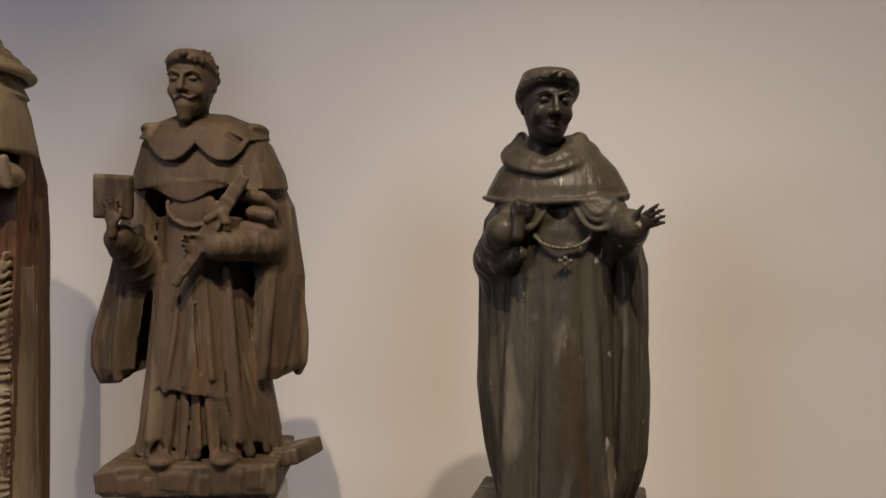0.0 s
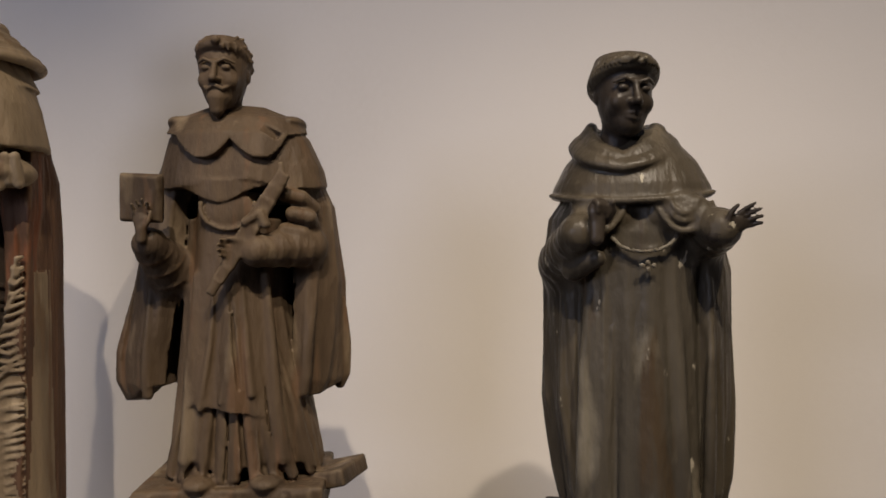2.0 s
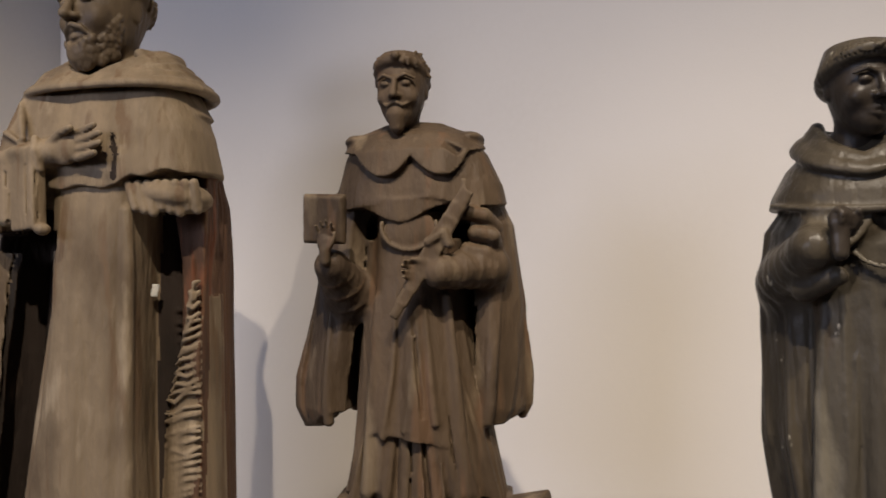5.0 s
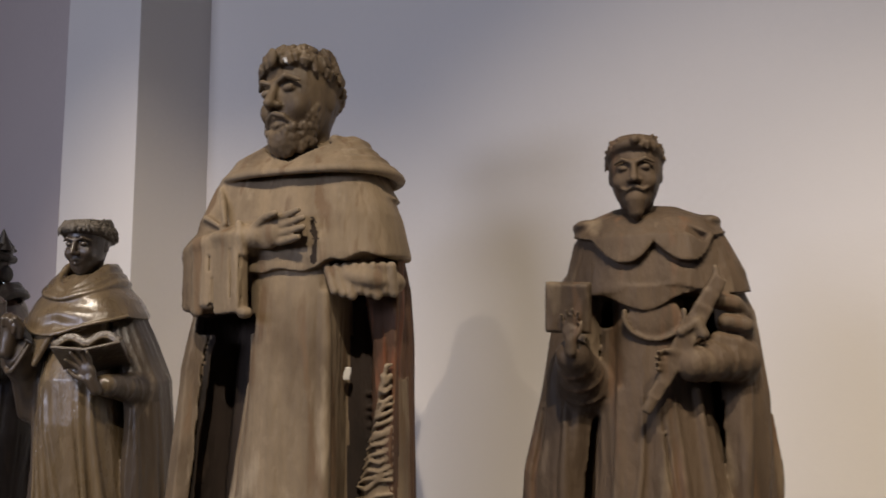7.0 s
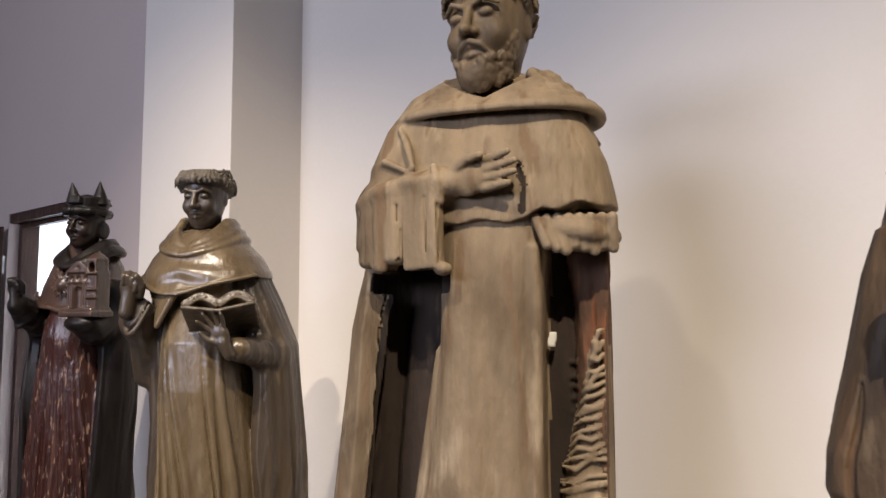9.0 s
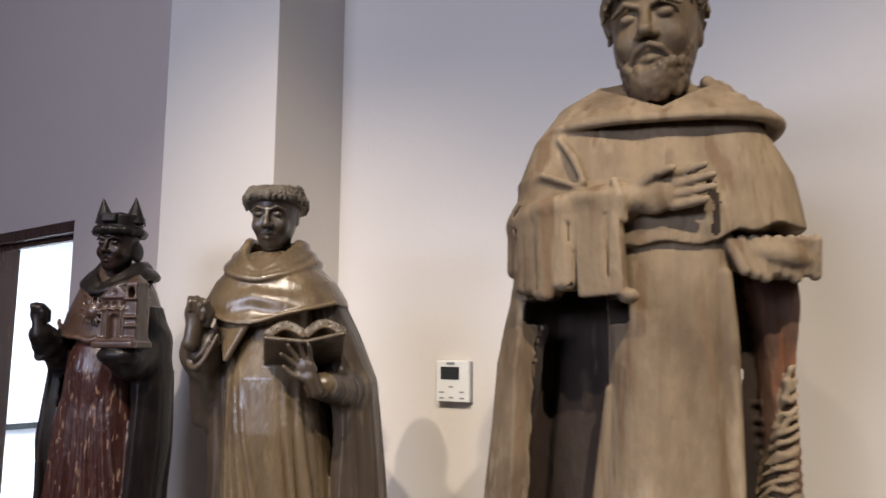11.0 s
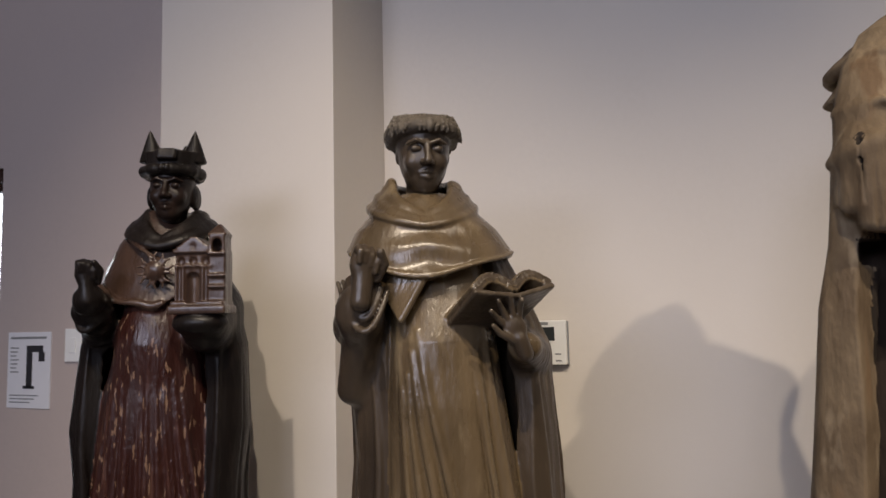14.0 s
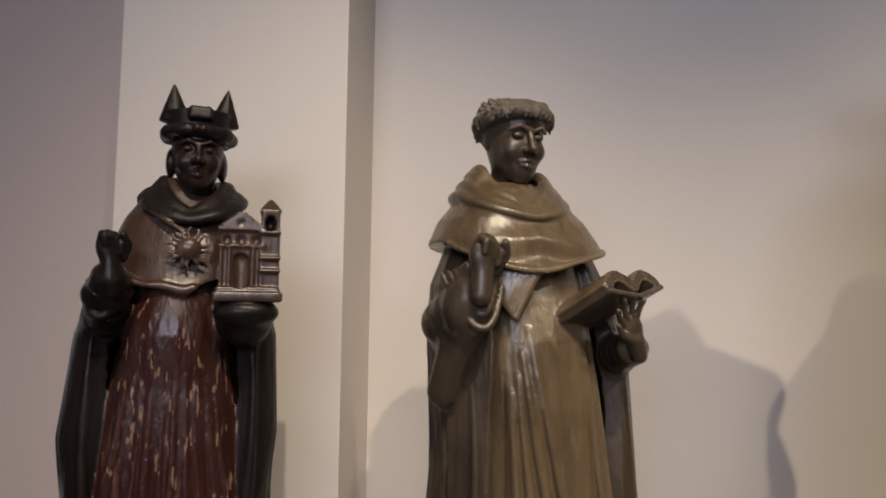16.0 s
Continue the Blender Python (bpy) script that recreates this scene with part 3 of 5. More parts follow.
def saint_with_church():
    c = Carving((-0.27, -0.27, A_FOOT), (0.27, 0.2, 1.74), 0.0034)
    RED, BLK, TOPC, SKIN, CH = 0, 1, 2, 3, 4
    robe = [(0.82, 0, 0, 0.176, 0.132), (1.1, 0, 0, 0.156, 0.128), (1.3, 0.0, -0.008, 0.126, 0.118), (1.42, 0.004, -0.014, 0.098, 0.104), (1.50, 0, -0.005, 0.082, 0.088), (1.6, 0, 0, 0.08, 0.07)]
    c.loft(robe, RED, 0.01, pleats(15, 0.010, 5, 1.4, 2.0, 0.85, 0.6, 0.15))
    folds(c, robe, fan(19, 0.75, 1.2, 1.40, 0.82, 0.008, 15), RED, seed=4)
    cloak = [(0.82, -0.004, -0.015, 0.188, 0.10), (1.12, -0.002, -0.015, 0.192, 0.10), (1.23, -0.002, -0.015, 0.203, 0.10), (1.42, 0.004, -0.008, 0.190, 0.095), (1.53, 0.006, 0.0, 0.160, 0.09), (1.60, 0.012, 0.01, 0.125, 0.075)]
    c.loft(cloak, BLK, 0.006, pleats(11, 0.012, 8, 1.5, 1.5, 0.85, 0.8, 0.4), shell=0.03, gap=lambda z: (1.12 + 0.05 * np.sin(z * 14), 1.08 + 0.05 * np.sin(z * 11)))
    for sx in (-1, 1):
        folds(c, cloak, [(sx * (1.15 + 0.3 * i), 1.42 - 0.05 * (i % 2), sx * (1.05 + 0.34 * i), 0.82, 0.011 if i % 2 == 0 else -0.007) for i in range(5)], BLK, seed=7 + sx)
    # short polished cape over the shoulders
    c.loft([(1.44, 0, 0.0, 0.155, 0.125), (1.50, 0, 0.0, 0.15, 0.12), (1.58, 0, 0.005, 0.135, 0.105), (1.65, 0, 0.01, 0.105, 0.09), (1.70, 0, 0.015, 0.07, 0.07), (1.73, 0, 0.015, 0.05, 0.05)], TOPC, 0.008, None,
           hem=lambda a, x: 1.505 + 0.055 * np.clip(np.abs(a) / 1.1, 0, 1) ** 2 - 0.004 * np.sin(a * 9))
    hem = [(*ring(a, 0.148, 0.118), 1.508 + 0.055 * min(abs(a) / 1.1, 1) ** 2 - 0.004 * math.sin(a * 9)) for a in np.linspace(-1.1, 0.3, 16)]
    c.tube(hem, 0.006, TOPC, 0.004)
    cowl(c, 0.022, -0.012, (0.056, 0.074, 1.655, 1.722), (0.094, 0.092, 1.636, 1.688), 0.0125, BLK, 5)
    # belly of the robe under the cape
    c.ell((0, -0.05, 1.42), (0.075, 0.075, 0.12), RED, 0.03)
    # raised arm with a wide cuff, thumb and fingers together
    cuff(c, (-0.125, -0.04, 1.45), (-0.105, -0.155, 1.52), 0.044, 0.033, BLK, 7)
    c.ell((-0.115, -0.125, 1.495), (0.042, 0.03, 0.035), BLK, 0.01)
    swags(c, (-0.150, -0.10, 1.52), (-0.070, -0.12, 1.50), (-0.125, -0.14, 1.455), 4, 0.0075, BLK)
    fist(c, Frame((-0.100, -0.175, 1.540), 30, -10, -3, 0.088), BLK, 1, 0.6)
    c.cap((0.12, 0.0, 1.5), (0.13, -0.10, 1.45), 0.06, 0.05, BLK, 0.02)
    c.ell((0.13, -0.14, 1.465), (0.06, 0.045, 0.03), BLK, 0.02)
    # the little church on its ledge
    y0, zk = -0.135, lambda z: 1.485 + (z - 1.481) * 0.68
    c.block((0.132, y0, zk(1.493)), (0.062, 0.045, 0.009), None, CH, 0.001, 0.003)
    c.block((0.132, y0, zk(1.512)), (0.057, 0.04, 0.005), None, CH, 0.001, 0.002)
    c.block((0.118, y0 + 0.01, 1.562), (0.038, 0.03, 0.06), None, CH, 0.001, 0.002)
    c.block((0.170, y0 + 0.005, zk(1.595)), (0.018, 0.028, 0.06), None, CH, 0.001, 0.002)
    c.block((0.170, y0, zk(1.70)), (0.017, 0.026, 0.024), None, CH, 0.001, 0.002)
    c.ell((0.170, y0 - 0.02, zk(1.694)), (0.010, 0.03, 0.016), CH, 0.001, None, True)
    for i in range(6):
        w = 0.020 * (1 - i / 6.5)
        c.block((0.170, y0, zk(1.732) + i * 0.0042), (w, w * 1.2, 0.003), None, CH, 0.003, 0.001)
        w = 0.043 * (1 - i / 6.5)
        c.block((0.118, y0 + 0.008, 1.622 + i * 0.0050), (w, 0.032, 0.003), None, CH, 0.002, 0.001)
    c.ell((0.118, y0 - 0.028, 1.630), (0.008, 0.006, 0.008), CH, 0.001, None, True)
    for zz in (1.588, 1.618):
        c.block((0.118, y0 - 0.02, zz), (0.042, 0.006, 0.003), None, CH, 0.001, 0.001)
    for sx in (-0.036, -0.021, 0.021, 0.036):
        c.cap((0.118 + sx, y0 - 0.022, 1.510), (0.118 + sx, y0 - 0.022, 1.584), 0.0028, None, CH, 0.001)
    for zz in (1.565, 1.60, 1.67):
        c.block((0.170, y0 - 0.023, zk(zz)), (0.0195, 0.006, 0.003), None, CH, 0.001, 0.001)
    c.cap((0.118, y0 - 0.024, 1.508), (0.118, y0 - 0.024, 1.560), 0.0150, None, CH, 0.001, True)
    for sx in (-0.026, 0.0, 0.026):
        c.ell((0.118 + sx, y0 - 0.022, 1.598), (0.0085, 0.008, 0.010), CH, 0.001, None, True)
    # chain and sun-shaped pendant
    for i in range(22):
        t = i / 21
        a = -0.95 + 1.1 * t
        p = (0.020 + 0.112 * math.sin(a), -0.005 - 0.088 * math.cos(a) - 0.026 * t, 1.672 - 0.070 * t)
        c.ell(p, (0.006, 0.006, 0.0045), TOPC, 0.002)
    s0 = np.array((0.024, -0.124, 1.582))
    c.ell(s0, (0.021, 0.012, 0.021), TOPC, 0.002)
    for i in range(14):
        a = 2 * math.pi * i / 14
        d = np.array((math.sin(a), 0.0, math.cos(a)))
        w = np.array((math.cos(a), 0.0, -math.sin(a))) * 0.003 * (1 if i % 2 else -1)
        c.tube([s0 + d * 0.022, s0 + d * 0.031 + w, s0 + d * 0.041 - w * 0.6], [0.0042, 0.0036, 0.0025], TOPC, 0.002)
    h = Carving((-0.10, -0.17, 1.62), (0.18, 0.12, 1.94), 0.0024)
    F = Frame((0.028, -0.042, 1.772), 5, 3, 1, 0.148)
    face(h, F, 3)
    for sx in (-1, 1):
        h.ell(F(sx * 0.33, 0.14, -0.10), np.array((0.07, 0.18, 0.20)) * F.s, 1, 0.04 * F.s)
    # rolled brim, with a knot in front, and the cap rising into pointed horns
    h.tube([F(0.415 * math.sin(a), 0.06 - 0.43 * math.cos(a), 0.27 + 0.03 * math.cos(a)) for a in np.linspace(0, 2 * math.pi, 33)], [(0.088 + 0.010 * math.sin(9 * a)) * F.s for a in np.linspace(0, 2 * math.pi, 33)], 1, 0.02 * F.s)
    h.cap(F(0, 0.06, 0.20), F(0, 0.06, 0.32), 0.33 * F.s, 0.36 * F.s, 1, 0.02 * F.s)
    for kx in (-0.04, 0.04):
        h.ell(F(kx, -0.44, 0.31), np.array((0.05, 0.05, 0.06)) * F.s, 1, 0.012 * F.s)
    h.loft([(F.o[2] + 0.25 * F.s, F.o[0], F.o[1] + 0.06 * F.s, 0.37 * F.s, 0.37 * F.s), (F.o[2] + 0.58 * F.s, F.o[0], F.o[1] + 0.06 * F.s, 0.44 * F.s, 0.39 * F.s)], 1, 0.01 * F.s)
    h.block(F(0, -0.315, 0.53), (0.15 * F.s, 0.06 * F.s, 0.09 * F.s), F.r @ turn(0, -12, 0), 1, 0.02 * F.s, 0.04 * F.s)
    for hx, hy, tall in ((-0.31, 0.0, 0.47), (0.31, 0.0, 0.47), (0.10, 0.36, 0.30)):
        for i in range(14):
            t = i / 13
            wide = 0.20 * (1 - t) ** 0.9 + 0.010
            h.ell(F(hx * (1 + 0.12 * t), hy + 0.05 * (1 - t), 0.46 + tall * t), np.array((wide, wide * 0.8, 0.045)) * F.s, 1, 0.02 * F.s, F.r)
    ob = statue("statue", [c, h], [MAHOGANY, BLACKWOOD, CHESTNUT, BLACKFACE, CHESTNUT], A_AT, 22, A_FOOT,
                "dark red-brown wooden saint in pointed cap holding a small church")
    return ob


def saint_reading():
    c = Carving((-0.27, -0.29, B_FOOT), (0.30, 0.2, 1.80), 0.0033)
    GOLD, DRK = 0, 1
    robe = [(0.78, 0.015, -0.01, 0.155, 0.13), (1.1, 0.012, -0.02, 0.135, 0.12), (1.3, 0.0, -0.03, 0.118, 0.115), (1.42, -0.005, -0.028, 0.108, 0.108), (1.5, -0.01, -0.015, 0.104, 0.095), (1.6, -0.01, 0, 0.09, 0.08)]
    c.loft(robe, GOLD, 0.012, pleats(9, 0.010, 21, 1.2, 3.2, 0.8, 0.85, 0.15))
    folds(c, robe, [(-0.50, 1.44, 0.55, 0.78, 0.014), (-0.62, 1.40, 0.15, 0.78, 0.013), (-0.70, 1.36, -0.22, 0.78, 0.012), (-0.80, 1.33, -0.60, 0.78, 0.013), (-0.38, 1.30, 0.34, 0.78, -0.008), (-0.60, 1.30, -0.05, 0.78, -0.008), (-0.72, 1.28, -0.42, 0.78, -0.008),
                    (0.50, 1.40, 0.66, 0.78, 0.012), (0.62, 1.42, 0.86, 0.78, -0.009), (0.74, 1.44, 1.02, 0.78, 0.013), (0.40, 1.36, 0.76, 0.78, -0.006), (-0.92, 1.36, -0.95, 0.78, -0.009)], GOLD, seed=5)
    # cloak of the robe's own wood, its shade painted with the darker copy
    cloak = [(0.78, 0.03, 0.02, 0.215, 0.12), (1.1, 0.03, 0.02, 0.212, 0.118), (1.2, 0.03, 0.02, 0.206, 0.118), (1.41, 0.014, 0.015, 0.205, 0.11), (1.52, -0.006, 0.015, 0.178, 0.10), (1.60, -0.01, 0.02, 0.14, 0.085)]
    c.loft(cloak, DRK, 0.006, pleats(12, 0.012, 4, 1.5, 1.5, 0.8, 0.9, 0.45), shell=0.03, gap=lambda z: (0.98 + 0.04 * np.sin(z * 12), 0.98 + 0.05 * np.sin(z * 15)))
    for sx in (-1, 1):
        folds(c, cloak, [(sx * (1.12 + 0.26 * i), 1.42 - 0.06 * (i % 2), sx * (1.06 + 0.30 * i), 0.78, 0.011 if i % 2 == 0 else -0.008) for i in range(6)], DRK, seed=17 + sx)
    # glossy round shoulder cape with a slanting hem and shallow hanging folds
    cape = [(1.46, -0.022, -0.005, 0.178, 0.142), (1.55, -0.022, 0.0, 0.177, 0.136), (1.60, -0.024, 0.005, 0.166, 0.126), (1.64, -0.028, 0.01, 0.144, 0.112), (1.675, -0.032, 0.015, 0.110, 0.095), (1.70, -0.034, 0.02, 0.080, 0.075), (1.715, -0.034, 0.02, 0.055, 0.055)]
    c.loft(cape, GOLD, 0.005, lambda a, z: 0.005 * np.sin(z * 95 + 2.6 * np.abs(a + 0.1)) * np.clip((1.66 - z) / 0.05, 0, 1) * np.clip(1.0 - np.abs(a - 0.05), 0, 1),
           hem=lambda a, x: 1.540 + 0.050 * np.clip(np.abs(a + 0.05) / 1.3, 0, 1) ** 1.6 + 0.006 * np.sin(a * 3))
    c.tube([(ring(a, 0.177 - 0.007 * abs(a), 0.135)[0] - 0.022, ring(a, 0.177 - 0.007 * abs(a), 0.135)[1], 1.544 + 0.05 * min(abs(a + 0.05) / 1.3, 1) ** 1.6 + 0.006 * math.sin(a * 3)) for a in np.linspace(-1.25, 1.25, 30)], 0.0042, GOLD, 0.005)
    cowl(c, -0.036, 0.004, (0.062, 0.086, 1.660, 1.738), (0.104, 0.108, 1.640, 1.688), 0.0115, GOLD, 6)
    # short front flap under the cape: two cloth ends meeting in a point
    for i in range(8):
        c.cap((-0.038 - 0.012 * i, -0.126 + 0.004 * i, 1.55), (-0.088 - 0.003 * i, -0.130 + 0.005 * i, 1.462 + 0.006 * i), 0.0085, 0.007, GOLD, 0.003)
    # raised fist out of a hanging sleeve
    cuff(c, (-0.172, -0.02, 1.45), (-0.160, -0.105, 1.495), 0.046, 0.038, DRK, 4)
    c.ell((-0.164, -0.100, 1.475), (0.046, 0.038, 0.050), DRK, 0.012)
    swags(c, (-0.205, -0.08, 1.535), (-0.112, -0.125, 1.515), (-0.158, -0.142, 1.442), 6, 0.0070, DRK)
    c.cap((-0.180, -0.03, 1.33), (-0.160, -0.08, 1.45), 0.030, 0.036, DRK, 0.02)
    fist(c, Frame((-0.158, -0.148, 1.522), 20, -6, 8, 0.105), DRK, 1, 0.5)
    # open book tilted on the other palm
    R = turn(22, -27, -4)
    o = np.array((0.095, -0.142, 1.488))
    for sx in (-1, 1):
        for i in range(9):
            t = (i + 0.5) / 9
            lift = 0.030 * math.sin(math.pi * min(1, t * 1.1) * 0.82) - 0.010 * t
            c.block(o + R @ np.array((sx * 0.080 * t, 0, lift)), (0.0075, 0.060, 0.010), R @ turn(0, 0, sx * (-38 + 78 * t)), GOLD, 0.004, 0.0015)
        for i in range(4):
            c.tube([o + R @ np.array((sx * 0.080 * t, -0.062, 0.030 * math.sin(math.pi * min(1, t * 1.1) * 0.82) - 0.010 * t - 0.006 + 0.0045 * i)) for t in np.linspace(0.05, 1, 9)], 0.0014, DRK, 0.0005, i % 2 == 0)
        c.block(o + R @ np.array((sx * 0.042, 0, -0.010)), (0.044, 0.064, 0.0045), R @ turn(0, 0, sx * -10), DRK, 0.002, 0.001)
    cuff(c, (0.172, -0.02, 1.385), (0.140, -0.135, 1.405), 0.042, 0.030, DRK, 5)
    c.ell((0.138, -0.148, 1.408), (0.032, 0.020, 0.026), GOLD, 0.006)
    palm(c, Frame((0.124, -0.178, 1.418), 5, 6, -24, 0.098), DRK, 0.55, (0.25, 0.2, 0.2, 0.3), -1, 0.9)
    h = Carving((-0.16, -0.15, 1.65), (0.10, 0.14, 1.93), 0.0020)
    F = Frame((-0.032, -0.012, 1.797), 4, 8, 0, 0.162)
    face(h, F, 1)
    haircrown(h, F, 2, 420, 0.475, 0.47, 0.35, 0.06, 0.085, 0.034, 3, 0.49)
    h.ell(F(0.02, -0.41, 0.335), np.array((0.05, 0.05, 0.085)) * F.s, 2, 0.02 * F.s)
    return statue("statue", [c, h], [BRONZE, BRONZE_DARK_SHADED, GREYHAIR], B_AT, 28, B_FOOT,
                  "polished olive-brown wooden friar statue reading from an open book")


def saint_bearded():
    c = Carving((-0.39, -0.27, C_FOOT), (0.30, 0.22, 1.98), 0.0035)
    TAN_, HOL, RED, FACE = 0, 1, 2, 3
    # hollow core in painted shade, then the outer cloak as a worn shell
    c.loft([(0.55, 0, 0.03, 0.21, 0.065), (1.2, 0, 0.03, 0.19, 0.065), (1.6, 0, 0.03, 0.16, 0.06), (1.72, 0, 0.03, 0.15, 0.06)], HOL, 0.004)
    cloak = [(0.55, -0.070, -0.01, 0.290, 0.125), (1.0, -0.050, -0.01, 0.266, 0.122), (1.29, -0.032, -0.01, 0.250, 0.118), (1.46, -0.020, -0.01, 0.240, 0.115), (1.56, -0.004, -0.005, 0.232, 0.112), (1.7, 0.005, 0.0, 0.22, 0.105), (1.8, 0, 0.01, 0.18, 0.095)]
    drape = pleats(7, 0.010, 3, 1.5, 1.0, 0.6, 1.4, 0.5)
    flat_back = lambda a: np.clip((-a - 1.36) / 0.5, 0, 1) * np.clip((a + 3.14) / 0.4, 0, 1)
    relief = lambda a, z: drape(a, z) - 0.082 * flat_back(a)
    c.loft(cloak, RED, 0.004, relief, 2.6, shell=0.028, gap=lambda z: (3.2 + 0 * z, 1.50 + 0.04 * np.sin(z * 23)))
    c.loft([(z, x, y, w + 0.003, d + 0.003) for z, x, y, w, d in cloak[:-1]], TAN_, 0.003, relief, 2.6, shell=0.028, gap=lambda z: (1.16 + 0.04 * np.sin(z * 9), 3.2 + 0 * z))
    # lining of the hollow, dark again to paint its shade
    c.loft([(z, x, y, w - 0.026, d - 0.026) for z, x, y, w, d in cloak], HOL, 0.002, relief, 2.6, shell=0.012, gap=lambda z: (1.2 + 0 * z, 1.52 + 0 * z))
    # smooth front panel of the robe
    c.loft([(0.55, -0.020, -0.05, 0.155, 0.10), (1.0, 0.0, -0.055, 0.122, 0.095), (1.2, 0.012, -0.055, 0.105, 0.092), (1.41, 0.024, -0.052, 0.092, 0.090), (1.5, 0.026, -0.05, 0.092, 0.088), (1.68, 0.026, -0.04, 0.10, 0.085)], TAN_, 0.005,
           lambda a, z: 0.0045 * np.sin(a * 5 + z * 2.0) * np.clip((1.7 - z) / 0.5, 0.2, 1), power=3.4)
    c.tube([(-0.066, -0.085, 1.42), (-0.090, -0.09, 1.2), (-0.165, -0.10, 0.6)], [0.010, 0.018, 0.025], TAN_, 0.01)
    c.tube([(0.108, -0.112, 1.6), (0.112, -0.115, 1.5), (0.108, -0.118, 1.2), (0.118, -0.125, 0.6)], [0.010, 0.012, 0.014, 0.018], TAN_, 0.008)
    # left-behind side of the broken cloak with gouged rib marks
    c.loft([(0.55, 0.160, 0.03, 0.075, 0.075), (1.15, 0.172, 0.03, 0.050, 0.070), (1.43, 0.200, 0.03, 0.020, 0.05)], TAN_, 0.003)
    rnd = np.random.RandomState(8)
    for i in range(46):
        z = 1.455 - i * 0.0150 + 0.003 * rnd.randn()
        w = 0.070 * min(1, (i + 1) / 17)
        k = 0.004 * rnd.randn()
        c.tube([(0.205 - w, -0.026, z - 0.016 + k), (0.206 - w * 0.65, -0.036, z - 0.006 - k), (0.208 - w * 0.3, -0.038, z - 0.001 + k), (0.214, -0.030, z + 0.006)], [0.0030, 0.0048 + 0.001 * rnd.randn(), 0.0050, 0.0040], TAN_, 0.0015)
    # inner ribs in the same shade colour, so the hollow stays dark
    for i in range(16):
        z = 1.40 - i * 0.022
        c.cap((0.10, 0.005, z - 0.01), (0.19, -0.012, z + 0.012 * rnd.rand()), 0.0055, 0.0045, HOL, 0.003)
    c.loft([(0.55, 0.188, 0.06, 0.032, 0.09), (1.5, 0.188, 0.055, 0.032, 0.085), (1.62, 0.175, 0.055, 0.040, 0.085), (1.74, 0.14, 0.05, 0.055, 0.075), (1.83, 0.115, 0.04, 0.045, 0.06)], RED, 0.003, pleats(9, 0.012, 6, 1.4, 1.0, 0.6, 1.4, 0.5))
    # shoulder cape: broad, flat-fronted, split by cracks, with a broken hem
    c.loft([(1.55, 0.006, -0.02, 0.238, 0.120), (1.68, 0.006, -0.02, 0.236, 0.118), (1.76, 0.004, -0.015, 0.222, 0.114), (1.84, 0.0, -0.005, 0.192, 0.104), (1.90, 0, 0.01, 0.15, 0.09), (1.94, 0, 0.03, 0.09, 0.07)], TAN_, 0.004, lambda a, z: 0.002 * np.sin(7 * a + z * 31) - 0.058 * flat_back(a), power=3.0,
           hem=lambda a, x: 1.648 + 0.003 * np.sin(x * 70) + 0.026 * np.clip((x - 0.08) * 12, 0, 1) - 0.03 * np.clip((-x - 0.05) * 10, 0, 1) + 0.003 * np.sin(x * 110) * (x > 0.08))
    # cracks cut in, with the painted shade colour inside
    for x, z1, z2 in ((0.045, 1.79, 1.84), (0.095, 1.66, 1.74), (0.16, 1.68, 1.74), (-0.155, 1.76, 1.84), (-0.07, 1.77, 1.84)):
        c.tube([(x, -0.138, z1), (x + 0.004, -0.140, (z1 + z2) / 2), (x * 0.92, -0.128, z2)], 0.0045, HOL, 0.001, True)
    # stump of the broken arm
    c.ell((0.175, -0.055, 1.632), (0.078, 0.068, 0.034), TAN_, 0.004, turn(0, 0, 10))
    for i in range(8):
        c.cap((0.115 + i * 0.018, -0.115 + i * 0.003, 1.652), (0.135 + i * 0.015, -0.122 + i * 0.006, 1.606 - 0.005 * (i % 3)), 0.009, 0.010, TAN_, 0.003)
    # small white chip added to stand for a gap onto the pale wall
    c.block((0.128, -0.05, 1.445), (0.008, 0.002, 0.014), turn(20, 0, 8), 4, 0.001, 0.001)
    # wide hood lying on the shoulders like a boat-shaped collar
    cowl(c, 0.024, 0.0, (0.098, 0.106, 1.866, 1.936), (0.190, 0.132, 1.848, 1.852), 0.011, TAN_, 9, 2.5, 0.1)
    c.loft([(1.80, 0.015, 0.01, 0.20, 0.10), (1.85, 0.02, 0.01, 0.165, 0.10), (1.885, 0.024, 0.02, 0.12, 0.085)], TAN_, 0.003, power=2.5)
    c.cap((0.10, -0.055, 1.925), (0.125, 0.04, 1.930), 0.012, 0.016, TAN_, 0.008)
    # arm across the breast; its wide sleeve hangs in flat, splintered boards
    c.cap((-0.190, -0.085, 1.700), (-0.045, -0.145, 1.715), 0.036, 0.030, TAN_, 0.015)
    for x, y, w, z0, z1, yaw in ((-0.206, -0.088, 0.018, 1.600, 1.700, -38), (-0.190, -0.108, 0.020, 1.572, 1.710, -30), (-0.158, -0.124, 0.018, 1.560, 1.715, -24), (-0.126, -0.136, 0.018, 1.576, 1.715, -20)):
        c.block((x, y, (z0 + z1) / 2), (w, 0.024, (z1 - z0) / 2), turn(yaw, 0, 2), TAN_, 0.014, 0.014)
    c.block((-0.076, -0.156, 1.645), (0.036, 0.015, 0.080), turn(-16, 0, -2), TAN_, 0.003, 0.005)
    c.ell((-0.036, -0.166, 1.566), (0.016, 0.014, 0.012), TAN_, 0.004)
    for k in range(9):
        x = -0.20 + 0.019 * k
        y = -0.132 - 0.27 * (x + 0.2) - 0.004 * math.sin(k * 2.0)
